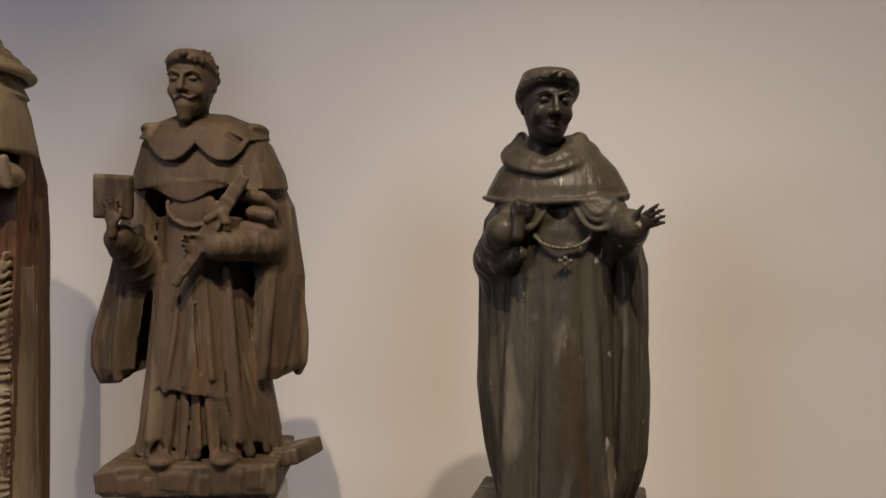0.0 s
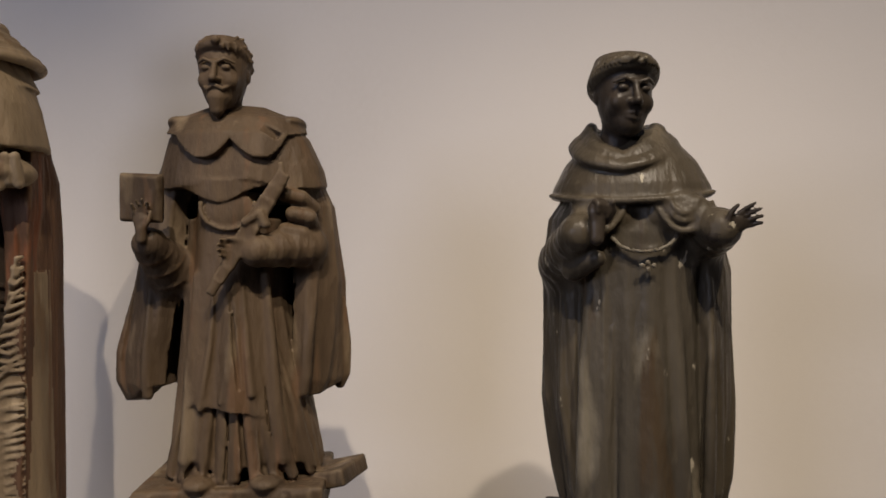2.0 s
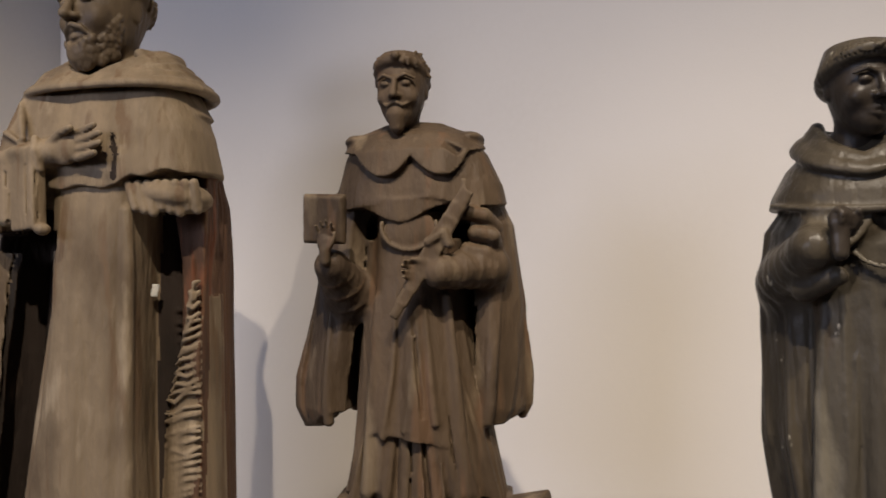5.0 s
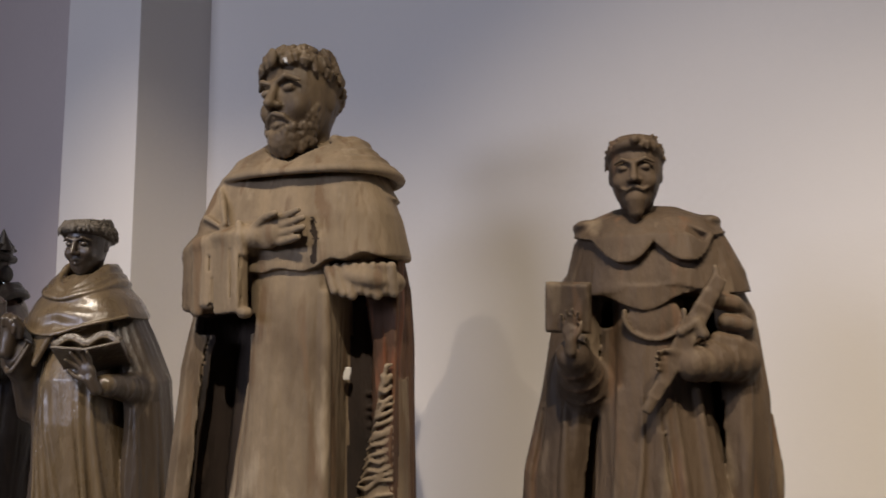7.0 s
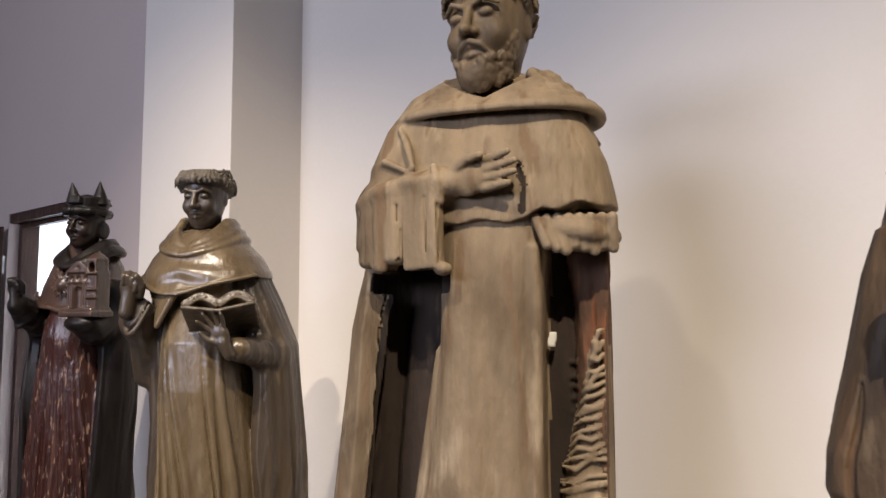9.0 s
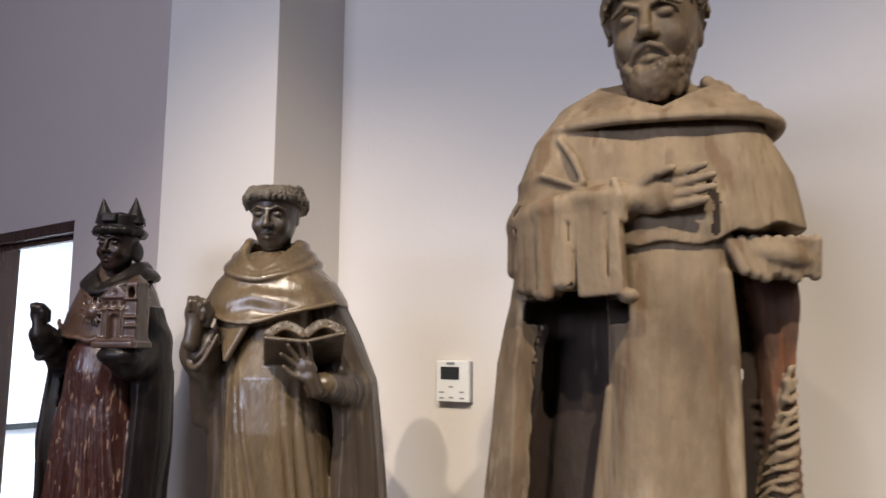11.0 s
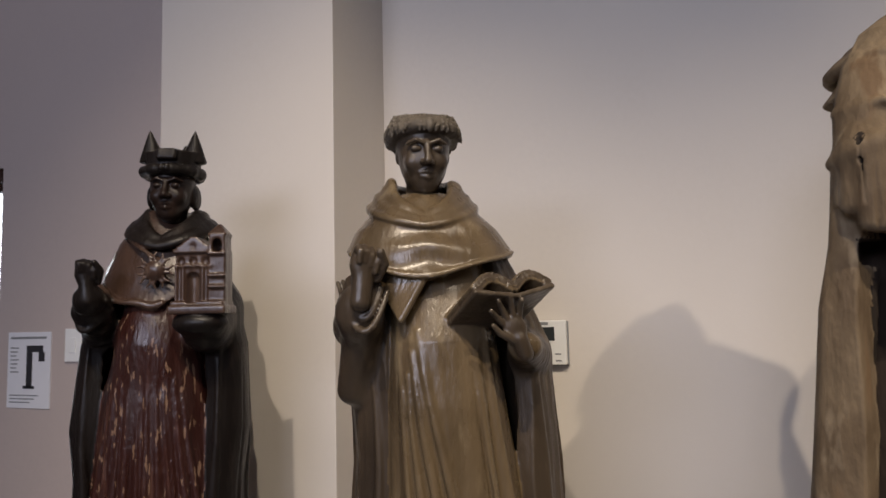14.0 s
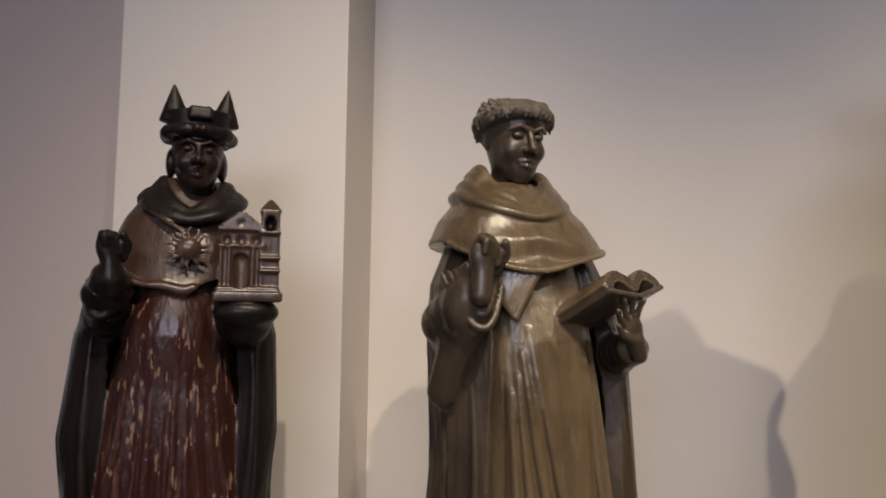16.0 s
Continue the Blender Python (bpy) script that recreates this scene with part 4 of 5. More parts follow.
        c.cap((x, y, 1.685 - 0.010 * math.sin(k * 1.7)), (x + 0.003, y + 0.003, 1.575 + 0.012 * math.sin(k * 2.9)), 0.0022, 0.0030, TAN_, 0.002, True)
    c.tube([(-0.226, -0.062, 1.682), (-0.212, -0.096, 1.690), (-0.165, -0.138, 1.712), (-0.095, -0.158, 1.722), (-0.058, -0.162, 1.716)], [0.006, 0.009, 0.009, 0.008, 0.005], TAN_, 0.020)
    c.tube([(-0.212, -0.055, 1.762), (-0.165, -0.112, 1.768), (-0.110, -0.140, 1.742)], [0.004, 0.007, 0.004], TAN_, 0.010)
    c.tube([(-0.140, -0.100, 1.830), (-0.115, -0.128, 1.790), (-0.100, -0.142, 1.750)], [0.004, 0.008, 0.005], TAN_, 0.012)
    c.tube([(-0.052, -0.166, 1.742), (-0.044, -0.176, 1.715), (-0.040, -0.166, 1.682)], 0.007, TAN_, 0.004)
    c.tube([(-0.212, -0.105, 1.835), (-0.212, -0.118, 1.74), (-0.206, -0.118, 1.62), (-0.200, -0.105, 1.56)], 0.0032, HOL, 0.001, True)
    # underside of the sleeve cut out, its shade painted in
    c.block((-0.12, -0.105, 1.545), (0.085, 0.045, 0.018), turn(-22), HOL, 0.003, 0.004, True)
    F = Frame((-0.030, -0.152, 1.714), 0, 4, 80, 0.135)
    palm(c, F, TAN_, 0.07, (0.10, 0.08, 0.08, 0.12), -1, 0.12)
    h = Carving((-0.14, -0.21, 1.84), (0.18, 0.14, 2.22), 0.0025)
    F = Frame((0.020, -0.056, 2.012), -13, 2, -3, 0.218)
    face(h, F, 3)
    haircrown(h, F, 3, 260, 0.385, 0.42, 0.37, 0.04, 0.065, 0.042, 7, 0.50)
    h.ell(F(0.03, -0.40, 0.35), np.array((0.05, 0.04, 0.09)) * F.s, 3, 0.01 * F.s)
    h.ell(F(0.14, -0.345, 0.30), np.array((0.012, 0.012, 0.03)) * F.s, 4, 0.004 * F.s)
    rnd = np.random.RandomState(12)
    for i in range(260):
        a = (rnd.rand() * 2 - 1) * 1.45
        up = rnd.rand()
        zz = -0.55 + 0.34 * up * (0.5 + 0.5 * abs(a) / 1.45) + 0.20 * max(0, abs(a) - 0.75)
        if abs(a) < 0.35 and -0.34 < zz:
            continue
        rr = 0.335 - 0.08 * (1 - up)
        p = F(0.285 * math.sin(a) * (0.72 + 0.28 * up), -0.02 - rr * math.cos(a), zz)
        h.ell(p, np.array([0.032, 0.036, 0.040]) * F.s * (0.6 + 0.7 * rnd.rand()), 3, 0.004 * F.s)
    h.ell(F(0, -0.27, -0.44), np.array((0.15, 0.10, 0.12)) * F.s, 3, 0.05 * F.s)
    for sx in (-1, 1):
        h.tube([F(sx * 0.015, -0.395, -0.19), F(sx * 0.09, -0.365, -0.22), F(sx * 0.15, -0.30, -0.30)], [0.024 * F.s, 0.027 * F.s, 0.018 * F.s], 3, 0.012 * F.s)
    return statue("statue", [c, h], [TAN, RECESS_SHADE, RED_REMAINS, TAN_FACE, CHALK], C_AT, 22, C_FOOT,
                  "large worn tan wooden statue of a bearded friar with broken arm")


def saint_with_closed_book():
    c = Carving((-0.21, -0.21, 1.03), (0.23, 0.17, 1.75), 0.0029)
    W, DRK = 0, 1
    # rough base block with a splintered corner
    c.block((0.0, 0.0, 1.085), (0.142, 0.105, 0.026), None, W, 0.002, 0.006)
    c.block((0.01, 0.0, 1.045), (0.118, 0.09, 0.022), None, W, 0.002, 0.006)
    c.block((0.155, -0.01, 1.105), (0.035, 0.05, 0.014), turn(-20, 0, -14), W, 0.002, 0.004)
    rnd = np.random.RandomState(4)
    for i in range(9):
        c.block((-0.13 + i * 0.031 + 0.008 * rnd.randn(), -0.104, 1.083 + 0.006 * rnd.randn()), (0.006 + 0.014 * rnd.rand(), 0.004, 0.012 + 0.008 * rnd.rand()), turn(0, 0, 6 * rnd.randn()), W, 0.005, 0.002)
    for sx in (-0.045, 0.055):
        c.ell((sx, -0.080, 1.116), (0.026, 0.036, 0.014), W, 0.006)
    # robe down to the feet
    c.loft([(1.115, 0.01, 0.0, 0.128, 0.088), (1.15, 0.01, 0.0, 0.122, 0.085), (1.25, 0.008, 0.0, 0.105, 0.08), (1.4, 0.0, 0.0, 0.085, 0.075), (1.52, 0, 0, 0.08, 0.065)], W, 0.006, pleats(15, 0.020, 31, 1.2, 1.4, 1.12, 0.40, 0.2),
           hem=lambda a, x: 1.125 + 0.012 * np.sin(a * 8))
    # outer cloak, longer at both sides
    c.loft([(1.22, -0.016, 0.02, 0.165, 0.085), (1.26, -0.016, 0.02, 0.182, 0.09), (1.31, -0.014, 0.02, 0.182, 0.092), (1.42, 0, 0.02, 0.168, 0.088), (1.54, 0.005, 0.015, 0.148, 0.083), (1.6, 0, 0.01, 0.125, 0.07)], W, 0.004,
           pleats(10, 0.017, 14, 1.3, 1.4, 1.2, 0.5, 0.3), shell=0.024, hem=lambda a, x: 1.238 + 0.012 * np.sin(a * 5) + 0.03 * np.clip(1.3 - np.abs(a), 0, 1), gap=lambda z: (0.98 + 0 * z, 1.02 + 0 * z))
    # scapular panel in front
    c.loft([(1.22, 0.0, -0.045, 0.062, 0.052), (1.35, 0, -0.04, 0.055, 0.05), (1.5, -0.005, -0.03, 0.05, 0.05), (1.56, -0.005, -0.025, 0.05, 0.05)], W, 0.006, lambda a, z: 0.005 * np.sin(a * 6 + 1) * np.clip((1.5 - z) / 0.2, 0, 1), power=3,
           hem=lambda a, x: 1.225 - 0.18 * x)
    # shoulder cape
    c.loft([(1.54, 0.012, 0.0, 0.140, 0.092), (1.60, 0.01, 0.0, 0.130, 0.084), (1.65, 0.005, 0.0, 0.112, 0.074), (1.682, 0, 0.005, 0.085, 0.055), (1.70, 0, 0.005, 0.05, 0.04)], W, 0.004, lambda a, z: 0.002 * np.sin(a * 7),
           hem=lambda a, x: 1.572 - 0.012 * np.sin(np.clip(a * 1.0, -1.6, 1.6)) * 0 + 0.006 * np.cos(a * 3.0))
    c.loft([(1.53, 0.0, 0.0, 0.112, 0.09), (1.58, 0.0, 0.0, 0.112, 0.088)], W, 0.002, None, hem=lambda a, x: 1.555 - 0.012 * np.cos(a * 4 + 0.6))
    # two broad round collar flaps, one of them chipped
    scallop = lambda a: 1.640 - 0.030 * np.sin(np.clip(np.abs(a) / 0.95, 0, 1) * 3.14) + 0.022 * np.clip(np.abs(a) - 0.6, 0, 1)
    c.loft([(1.58, 0.008, -0.003, 0.142, 0.096), (1.60, 0.008, -0.003, 0.138, 0.094), (1.65, 0.003, -0.003, 0.118, 0.083), (1.678, 0, 0.002, 0.100, 0.066), (1.690, 0, 0.005, 0.076, 0.050), (1.70, 0, 0.005, 0.05, 0.04)], W, 0.002, None, hem=lambda a, x: scallop(a))
    for sx in (-1, 1):
        c.ell((sx * 0.088, 0.0, 1.675), (0.022, 0.046, 0.012), W, 0.006)
    c.block((0.070, -0.078, 1.655), (0.014, 0.014, 0.008), turn(20, -30, 40), W, 0.001, 0.001, True)
    c.cap((0.030, -0.092, 1.640), (0.030, -0.078, 1.672), 0.0016, None, W, 0.001, True)
    c.cap((0.048, -0.088, 1.645), (0.046, -0.072, 1.676), 0.0016, None, W, 0.001, True)
    c.loft([(1.64, 0, 0.0, 0.092, 0.072), (1.68, 0, 0.005, 0.07, 0.05)], W, 0.008)
    # medallion with a beaded rim
    c.ell((0.0, -0.076, 1.530), (0.040, 0.010, 0.036), W, 0.003)
    for i in range(21):
        a = -1.75 + 3.5 * i / 20
        c.ell((0.041 * math.sin(a), -0.084, 1.536 - 0.034 * math.cos(a)), 0.0040, W, 0.001)
    # the arm that holds the book upright
    cuff(c, (-0.098, -0.03, 1.432), (-0.114, -0.095, 1.480), 0.036, 0.025, DRK, 6, W)
    c.block((-0.118, -0.112, 1.548), (0.030, 0.011, 0.034), turn(-6, 6, 3), W, 0.002, 0.003)
    c.block((-0.118, -0.115, 1.548), (0.032, 0.004, 0.036), turn(-6, 6, 3), W, 0.001, 0.002)
    palm(c, Frame((-0.116, -0.124, 1.500), 0, -4, 0, 0.052), W, 0.2, (0.35, 0.3, 0.3, 0.35), 1, 0.5)
    # the arm that holds the tapering cross
    cuff(c, (0.115, -0.045, 1.475), (0.045, -0.10, 1.468), 0.032, 0.024, W, 7)
    palm(c, Frame((0.035, -0.105, 1.468), 20, -10, -82, 0.06), W, 0.1, (0.5, 0.5, 0.5, 0.5), 1, 0.3)
    for i in range(9):
        t = i / 8
        c.block((-0.014 + 0.096 * t, -0.114 + 0.014 * t, 1.415 + 0.160 * t), (0.007 + 0.006 * math.sin(2.6 * t), 0.006, 0.013), turn(0, 0, 31), W, 0.004, 0.002)
    c.tube([(0.032, -0.112, 1.512), (0.053, -0.11, 1.525), (0.062, -0.11, 1.508)], 0.007, W, 0.004)
    c.cap((0.085, -0.10, 1.57), (0.083, -0.10, 1.60), 0.007, 0.004, W, 0.003)
    for i, (dx, dz) in enumerate(((0.0, 0.0), (0.012, -0.03), (0.0, -0.055))):
        c.tube([(0.085 + dx, -0.075, 1.555 + dz), (0.11 + dx, -0.07, 1.55 + dz), (0.125, -0.05, 1.535 + dz)], 0.012, W, 0.005)
    # folds hanging from the belt, and the spreading hem
    robe = [(1.115, 0.01, 0.0, 0.128, 0.088), (1.15, 0.01, 0.0, 0.122, 0.085), (1.25, 0.008, 0.0, 0.105, 0.08), (1.4, 0.0, 0.0, 0.085, 0.075), (1.52, 0, 0, 0.08, 0.065)]
    folds(c, robe, fan(17, 0.8, 1.25, 1.36, 1.122, 0.0095, 12), W, seed=3)
    side = [(1.22, -0.016, 0.02, 0.165, 0.085), (1.26, -0.010, 0.02, 0.182, 0.09), (1.31, -0.008, 0.02, 0.182, 0.092), (1.42, 0, 0.02, 0.168, 0.088), (1.54, 0.005, 0.015, 0.148, 0.083)]
    for sx in (-1, 1):
        folds(c, side, [(sx * (1.12 + 0.22 * i), 1.45 - 0.03 * (i % 3), sx * (1.05 + 0.27 * i), 1.245, 0.0085 if i % 2 == 0 else -0.0055) for i in range(6)], W, seed=30 + sx)
    front = [(1.22, 0.0, -0.045, 0.062, 0.052), (1.35, 0, -0.04, 0.055, 0.05), (1.5, -0.005, -0.03, 0.05, 0.05)]
    folds(c, front, [(-0.35, 1.44, -0.75, 1.23, 0.005), (0.25, 1.43, -0.15, 1.24, 0.0055), (0.45, 1.42, 0.65, 1.25, 0.006), (0.1, 1.42, 0.3, 1.26, -0.0035), (-0.1, 1.42, -0.45, 1.25, -0.0035)], W, 3.0, seed=8)
    for x in (-0.05, -0.03, 0.03, 0.055):
        c.tube([(x, -0.068, 1.43), (x * 1.2, -0.076, 1.3), (x * 1.4, -0.074, 1.15)], [0.004, 0.007, 0.009], W, 0.012)
    h = Carving((-0.10, -0.14, 1.62), (0.08, 0.07, 1.84), 0.0018)
    F = Frame((-0.014, -0.042, 1.747), -6, 4, 0, 0.115)
    face(h, F, 0)
    haircrown(h, F, 0, 90, 0.375, 0.42, 0.37, 0.02, 0.075, 0.035, 4, 0.50)
    h.ell(F(0.03, -0.37, 0.40), np.array((0.06, 0.05, 0.06)) * F.s, 0, 0.02 * F.s)
    h.tube([F(0, -0.30, -0.36), F(0, -0.30, -0.50), F(0, -0.27, -0.60)], [0.13 * F.s, 0.10 * F.s, 0.03 * F.s], 0, 0.05 * F.s)
    for sx in (-1, 1):
        h.tube([F(sx * 0.02, -0.40, -0.20), F(sx * 0.10, -0.37, -0.24), F(sx * 0.2, -0.28, -0.18)], [0.028 * F.s, 0.028 * F.s, 0.014 * F.s], 0, 0.012 * F.s)
    return statue("statue", [c, h], [BROWN, BROWN_DARK], D_AT, 28, D_FOOT,
                  "small weathered brown wooden friar statue with closed book and cross")


def saint_open_arms():
    c = Carving((-0.18, -0.23, 1.06), (0.22, 0.15, 1.66), 0.0026)
    W, PALE, BLK = 0, 1, 2
    c.block((-0.005, 0, 1.072), (0.125, 0.09, 0.012), None, BLK, 0.002, 0.004)
    c.loft([(1.08, 0, 0.0, 0.088, 0.085), (1.15, 0, 0.0, 0.085, 0.08), (1.28, 0, -0.005, 0.082, 0.078), (1.40, 0, -0.008, 0.080, 0.076), (1.47, 0, -0.008, 0.088, 0.080), (1.53, 0, -0.005, 0.085, 0.07)], PALE, 0.006, pleats(13, 0.015, 41, 1.3, 1.3, 1.1, 0.45, 0.12))
    c.loft([(1.08, 0.002, 0.02, 0.092, 0.08), (1.14, 0.005, 0.02, 0.110, 0.09), (1.25, 0.0, 0.02, 0.123, 0.09), (1.42, 0.0, 0.02, 0.122, 0.085), (1.49, -0.005, 0.015, 0.108, 0.075), (1.535, -0.003, 0.01, 0.078, 0.055)], W, 0.004,
           pleats(11, 0.015, 9, 1.3, 1.3, 1.1, 0.5, 0.4), shell=0.022, gap=lambda z: (0.80 + 0 * z, 0.95 + 0 * z))
    under = [(1.08, 0, 0.0, 0.088, 0.085), (1.15, 0, 0.0, 0.085, 0.08), (1.28, 0, -0.005, 0.082, 0.078), (1.40, 0, -0.008, 0.080, 0.076), (1.47, 0, -0.008, 0.088, 0.080)]
    folds(c, under, fan(11, 0.65, 0.95, 1.40, 1.08, 0.0075, 22, -0.05), PALE, seed=9)
    outer = [(1.08, 0.002, 0.02, 0.092, 0.08), (1.14, 0.005, 0.02, 0.112, 0.09), (1.25, 0.0, 0.02, 0.123, 0.09), (1.42, 0.0, 0.02, 0.122, 0.085)]
    for sx in (-1, 1):
        folds(c, outer, [(sx * (0.98 + 0.2 * i), 1.41 - 0.03 * (i % 3), sx * (0.92 + 0.24 * i), 1.09, 0.0075 if i % 2 == 0 else -0.005) for i in range(6)], W, seed=40 + sx)
    # narrow front panel
    c.loft([(1.09, 0.01, -0.05, 0.035, 0.042), (1.3, 0.01, -0.05, 0.033, 0.04), (1.45, 0.008, -0.045, 0.03, 0.04)], PALE, 0.006, lambda a, z: 0.002 * np.sin(a * 6), power=3.2)
    for x, b in ((-0.045, -0.05), (-0.065, -0.07), (0.05, 0.055)):
        c.tube([(x * 0.8, -0.064, 1.43), (x, -0.070, 1.3), (b, -0.070, 1.09)], [0.003, 0.006, 0.008], PALE, 0.014)
    # shoulder cape
    c.loft([(1.49, -0.005, -0.005, 0.110, 0.095), (1.53, -0.005, -0.008, 0.100, 0.086), (1.56, -0.005, -0.01, 0.084, 0.073), (1.588, -0.005, -0.012, 0.058, 0.055), (1.60, -0.005, -0.015, 0.04, 0.04)], W, 0.003, None,
           hem=lambda a, x: 1.504 + 0.008 * np.clip(np.abs(a), 0, 1.2) ** 2)
    c.tube([(ring(a, 0.107, 0.092)[0] - 0.005, ring(a, 0.107, 0.092)[1] - 0.006, 1.508 + 0.008 * min(abs(a), 1.2) ** 2) for a in np.linspace(-1.2, 1.2, 22)], 0.0032, W, 0.004)
    cowl(c, -0.014, -0.022, (0.040, 0.056, 1.564, 1.606), (0.062, 0.070, 1.548, 1.584), 0.0082, W, 5)
    # gathered folds below the cape, to both sides of a parting
    for sx, x0 in ((-1, 0.004), (1, 0.010)):
        c.ell((x0 + sx * 0.042, -0.078, 1.492), (0.040, 0.018, 0.026), W, 0.006)
        swags(c, (x0 + sx * 0.012, -0.090, 1.508), (x0 + sx * 0.080, -0.078, 1.505), (x0 + sx * 0.045, -0.094, 1.470), 3, 0.0042, W, 0.72, 0.006)
    # beads and a small cross
    for i in range(19):
        a = -1.5 + 3.0 * i / 18
        c.ell((0.010 + 0.040 * math.sin(a), -0.098 + 0.008 * abs(a), 1.472 - 0.026 * math.cos(a)), 0.0034, PALE, 0.001)
    for dx, dz in ((0, 0), (-0.007, -0.004), (0.007, -0.004), (0, -0.009)):
        c.ell((0.014 + dx, -0.099, 1.433 + dz), 0.0036, PALE, 0.001)
    # arms
    cuff(c, (-0.092, -0.02, 1.43), (-0.066, -0.10, 1.468), 0.034, 0.025, W, 6)
    fist(c, Frame((-0.044, -0.128, 1.474), 40, -8, 8, 0.050), BLK, 1, 0.3)
    cuff(c, (0.082, -0.02, 1.462), (0.098, -0.090, 1.472), 0.032, 0.024, W, 6)
    palm(c, Frame((0.100, -0.105, 1.470), 20, 20, 58, 0.052), BLK, 0.2, (0.2, 0.25, 0.3, 0.3), -1, 0.9)
    c.tube([(-0.075, -0.08, 1.425), (-0.045, -0.105, 1.438)], [0.016, 0.01], W, 0.006)
    h = Carving((-0.09, -0.16, 1.54), (0.09, 0.06, 1.72), 0.0018)
    F = Frame((-0.012, -0.066, 1.641), 22, 5, 2, 0.104)
    face(h, F, 2)
    haircrown(h, F, 0, 0, 0.430, 0.46, 0.36, -0.02, 0.085, 0.03, 5, 0.49)
    for i in range(4):
        h.ell(F(-0.07 + 0.045 * i, -0.40, 0.37 + 0.03 * math.sin(i * 2.2)), 0.035 * F.s, 0, 0.01 * F.s)
    for i in range(60):
        a = 2 * math.pi * i / 60
        g = 0.5 - 0.5 * math.cos(a)
        low, d0 = 0.26 - 0.34 * g, (math.sin(a), -math.cos(a))
        h.cap(F(0.440 * d0[0], 0.06 + 0.470 * d0[1], low), F(0.36 * d0[0], 0.06 + 0.39 * d0[1], 0.47), 0.011 * F.s, None, 0, 0.008 * F.s, True)
    return statue("statue", [c, h], [GREENGREY, GREENGREY_PALE, EBONY], E_AT, 11, E_FOOT,
                  "small dark grey-brown wooden friar statue with outstretched open arms", 1.06, 1.075)


saint_with_church()
saint_reading()
saint_bearded()
saint_with_closed_book()
saint_open_arms()


def plinth(at, yaw, half_x, half_y, top):
    ob = part("plinth", block(-half_x, half_x, -half_y, half_y, 0, top, 0.006), PLINTH)
    ob.matrix_world = pose(at[0], at[1], 0, 0, 0, yaw)
    return tagged(ob, "plain off-white painted plinth under a carved statue", "plinth", "plinths under the statues")


for at, yaw, hx, hy, top in ((A_AT, 0, 0.22, 0.2, A_FOOT), (B_AT, 0, 0.24, 0.22, B_FOOT), (C_AT, 0, 0.31, 0.25, C_FOOT), (D_AT, 28, 0.13, 0.1, D_FOOT), (E_AT, 11, 0.125, 0.095, E_FOOT)):
    plinth(at, yaw, hx, hy, top)


# ---- doorway, wall fittings, things in the next room ----
def doorway():
    y0, y1 = LEFT_Y + 0.006, WALL_Y - 0.01
    bm = merged(block(DOOR_L, DOOR_R, y0, y1, DOOR_TOP - 0.05, DOOR_TOP - 0.001, 0.003), block(DOOR_L + 0.001, DOOR_L + 0.045, y0 + 0.05, y1, 0, DOOR_TOP - 0.05, 0.003), block(DOOR_R - 0.045, DOOR_R - 0.001, y0 + 0.05, y1, 0, DOOR_TOP - 0.05, 0.003),
                block(DOOR_L + 0.045, DOOR_R - 0.045, y0 + 0.05, y0 + 0.08, DOOR_TOP - 0.075, DOOR_TOP - 0.05, 0.002))
    structure("door_frame", bm, DARKWOOD, "dark stained wooden frame of the open doorway", "door frame")
    leaf = tagged(new("door_1"), "dark red-brown panelled wooden door standing open into gallery", "door", kind="structure")
    w, t, h = 0.82, 0.04, 1.98
    part("door_panel", block(0, w, -t / 2, t / 2, 0.01, h, 0.003), DARKWOOD, leaf)
    for z0, z1 in ((0.2, 0.85), (1.05, 1.8)):
        for sy in (-1, 1):
            part("raised_panel", block(0.13, w - 0.13, sy * t / 2 - 0.006, sy * t / 2 + 0.006, z0, z1, 0.005), DARKWOOD, leaf)
    for z in (0.25, 1.0, 1.72):
        part("hinge", block(-0.012, 0.012, -t / 2 - 0.006, -t / 2 + 0.004, z, z + 0.1, 0.002), PLASTIC, leaf, "pale metal hinge")
    for sy in (-1, 1):
        part("handle", merged(block(w - 0.09, w - 0.06, sy * (t / 2 + 0.001), sy * (t / 2 + 0.045), 1.0, 1.02, 0.003), block(w - 0.18, w - 0.06, sy * (t / 2 + 0.035), sy * (t / 2 + 0.05), 1.0, 1.02, 0.003)), GREYMARK, leaf, "grey metal lever handle")
    leaf.matrix_world = pose(DOOR_L + 0.02, LEFT_Y - 0.03, 0, 0, 0, 255)


doorway()


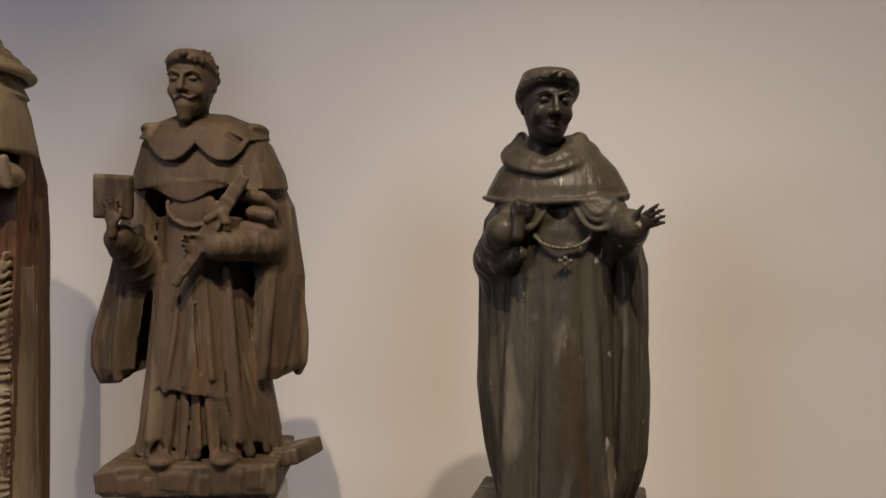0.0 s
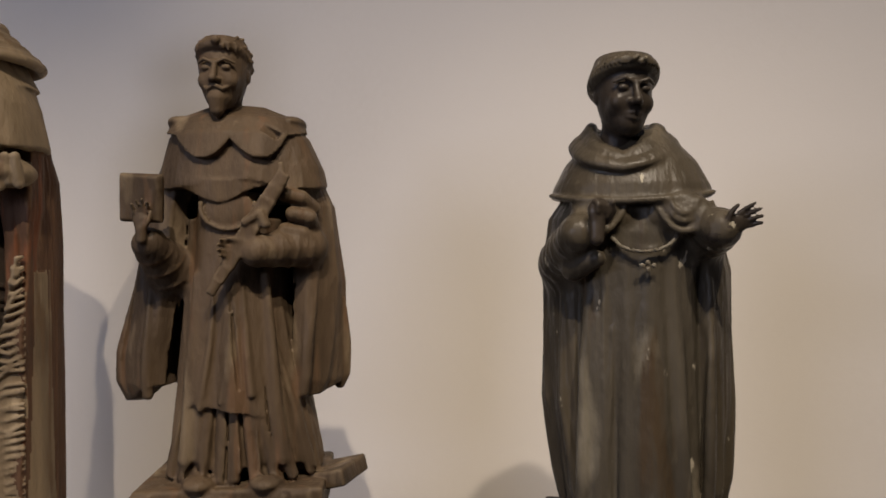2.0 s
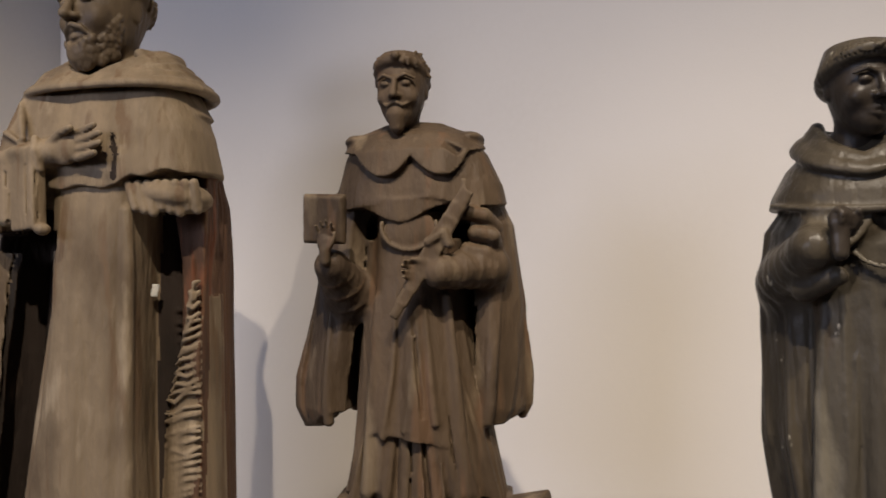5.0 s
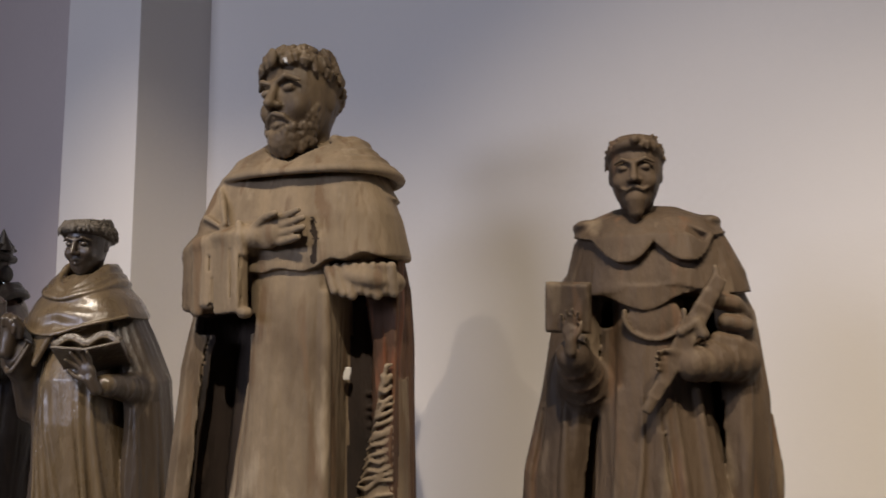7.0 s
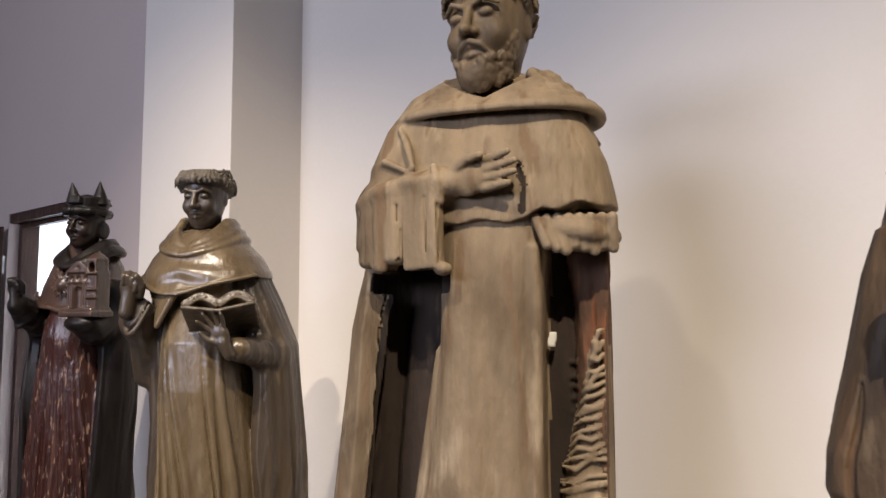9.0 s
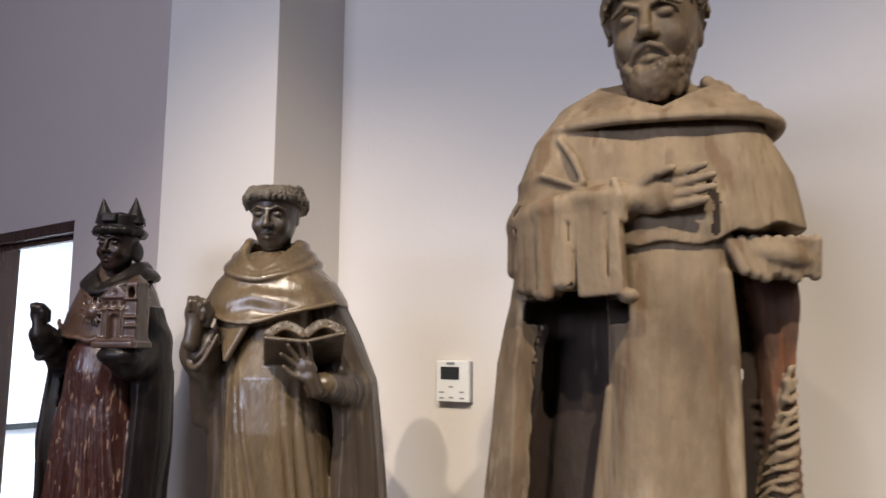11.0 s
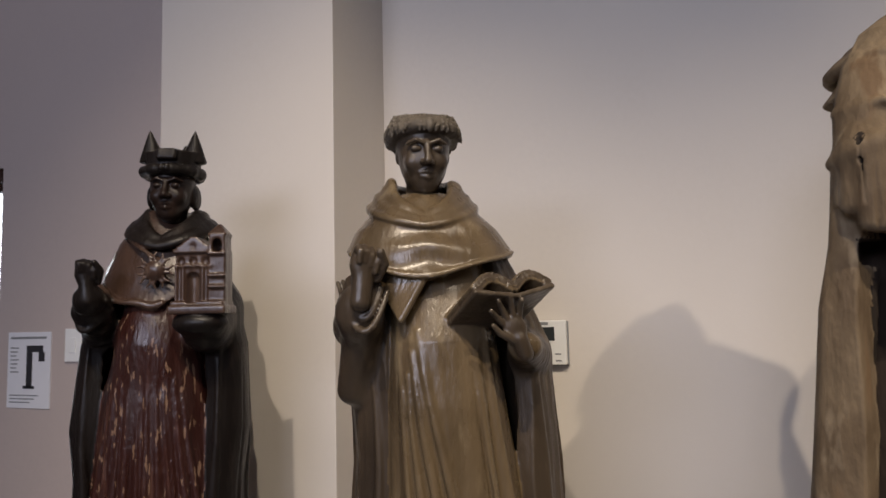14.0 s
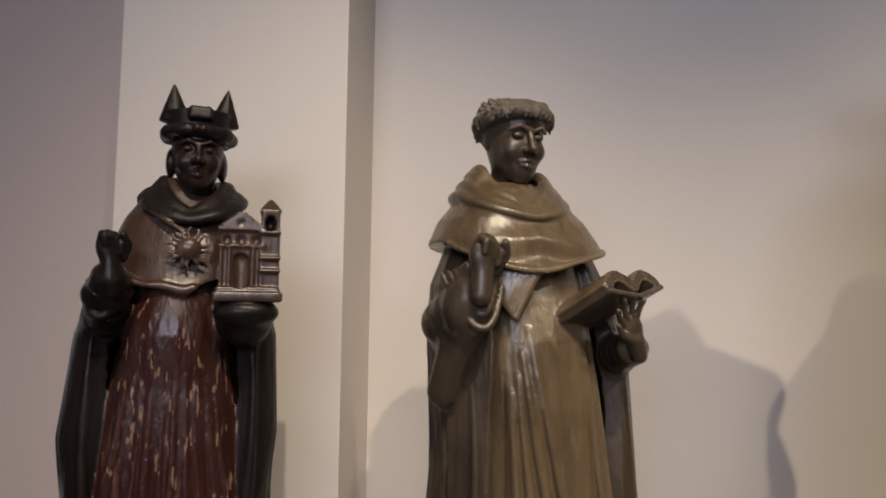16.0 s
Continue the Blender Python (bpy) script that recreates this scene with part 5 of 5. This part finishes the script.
def wall_controller():
    """The air-conditioning remote on the wall, with its little screen and printed marks."""
    x0, x1, z0, z1, y = -2.940, -2.824, 1.331, 1.452, WALL_Y
    ob = tagged(new("thermostat"), "white plastic wall thermostat with a dark grey screen", "thermostat")
    ob.matrix_world = pose((x0 + x1) / 2, y, (z0 + z1) / 2)
    w, h = (x1 - x0) / 2, (z1 - z0) / 2
    part("back_plate", block(-w + 0.003, w + 0.003, -0.008, 0, -h - 0.002, h - 0.002, 0.001), GREYMARK, ob, "grey back plate")
    body = part("body", block(-w, w, -0.022, -0.008, -h, h, 0.004), PLASTIC, ob)
    part("screen", block(-0.70 * w, 0.45 * w, -0.0235, -0.0215, 0.08 * h, 0.70 * h, 0.0006), SCREEN, body, "dark grey liquid crystal screen")
    part("badge", block(-0.32 * w, 0.16 * w, -0.0235, -0.0215, 0.80 * h, 0.93 * h, 0.002), GREYMARK, body, "small dark oval maker badge")
    for bx, bz, bw in ((-0.65, -0.55, 0.16), (-0.05, -0.28, 0.14), (0.6, -0.52, 0.14), (-0.05, -0.8, 0.14), (0.62, -0.82, 0.14), (-0.65, -0.83, 0.12)):
        part("button_mark", block((bx - bw) * w, (bx + bw) * w, -0.0228, -0.0215, (bz - 0.035) * h, (bz + 0.035) * h), GREYMARK, body)


wall_controller()


def floor_plan_card():
    ob = tagged(new("wall_sign"), "white wall card with a thick black printed plan", "sign")
    ob.matrix_world = pose(-4.705, LEFT_Y, 1.318)
    w, h = 0.105, 0.132
    part("card", block(-w, w, -0.004, 0, -h, h, 0.001), PAPER, ob)
    for x0, x1, z0, z1 in ((-0.01, 0.07, 0.062, 0.085), (-0.01, 0.018, -0.06, 0.062), (0.05, 0.078, 0.03, 0.062), (-0.025, 0.03, -0.065, -0.055)):
        part("plan_bar", block(x0, x1, -0.0052, -0.0036, z0, z1), BLACKMARK, ob)
    for i in range(7):
        part("text_bar", block(-0.09, -0.09 + 0.04 - 0.006 * (i % 3), -0.005, -0.0036, 0.075 - i * 0.014, 0.079 - i * 0.014), GREYMARK, ob)
    for i in range(3):
        part("text_bar", block(-0.09, 0.05 - 0.02 * i, -0.005, -0.0036, -0.09 - i * 0.012, -0.086 - i * 0.012), GREYMARK, ob)
    part("title_bar", block(-0.09, 0.085, -0.005, -0.0036, 0.108, 0.116), GREYMARK, ob)


floor_plan_card()


def light_switch():
    ob = tagged(new("light_switch"), "plain white plastic light switch on grey wall", "switch")
    ob.matrix_world = pose(-4.49, LEFT_Y, 1.403)
    part("plate", block(-0.038, 0.038, -0.009, 0, -0.056, 0.056, 0.003), PLASTIC, ob)
    part("rocker", block(-0.014, 0.014, -0.013, -0.008, -0.026, 0.026, 0.002), PLASTIC, ob)


light_switch()


def far_door():
    ob = tagged(new("door_2"), "red-brown wooden door in the far white wall", "door", kind="structure")
    ob.matrix_world = pose(-16.0, 8.20, 0)
    leaf = part("door_panel", block(0, 0.04, -0.42, 0.42, 0.01, 2.02, 0.004), REDWOOD, ob)
    for sy in (-1, 1):
        for z0, z1 in ((0.2, 0.9), (1.1, 1.85)):
            part("raised_panel", block(0.036, 0.05, sy * 0.2 - 0.14, sy * 0.2 + 0.14, z0, z1, 0.004), REDWOOD, leaf)
    for y0, y1, z0, z1 in ((-0.5, -0.42, 0, 2.1), (0.42, 0.5, 0, 2.1), (-0.42, 0.42, 2.02, 2.1)):
        part("frame_member", block(0, 0.06, y0, y1, z0, z1, 0.004), DARKWOOD, ob)


far_door()


def wall_dispenser():
    ob = tagged(new("wall_dispenser"), "tall white plastic dispenser fixed to the bright white wall", "dispenser")
    ob.matrix_world = pose(-11.12, 6.3, 0)
    part("body", block(-0.09, 0.09, -0.13, 0, 0.86, 1.68, 0.02), PAPER, ob)
    tray = part("tray", block(-0.16, 0.14, -0.20, 0, 0.70, 0.86, 0.012), PAPER, ob)
    part("tray_base", block(-0.15, 0.13, -0.19, 0, 0.672, 0.70, 0.004), GREYMARK, tray, "grey underside of the tray")


wall_dispenser()
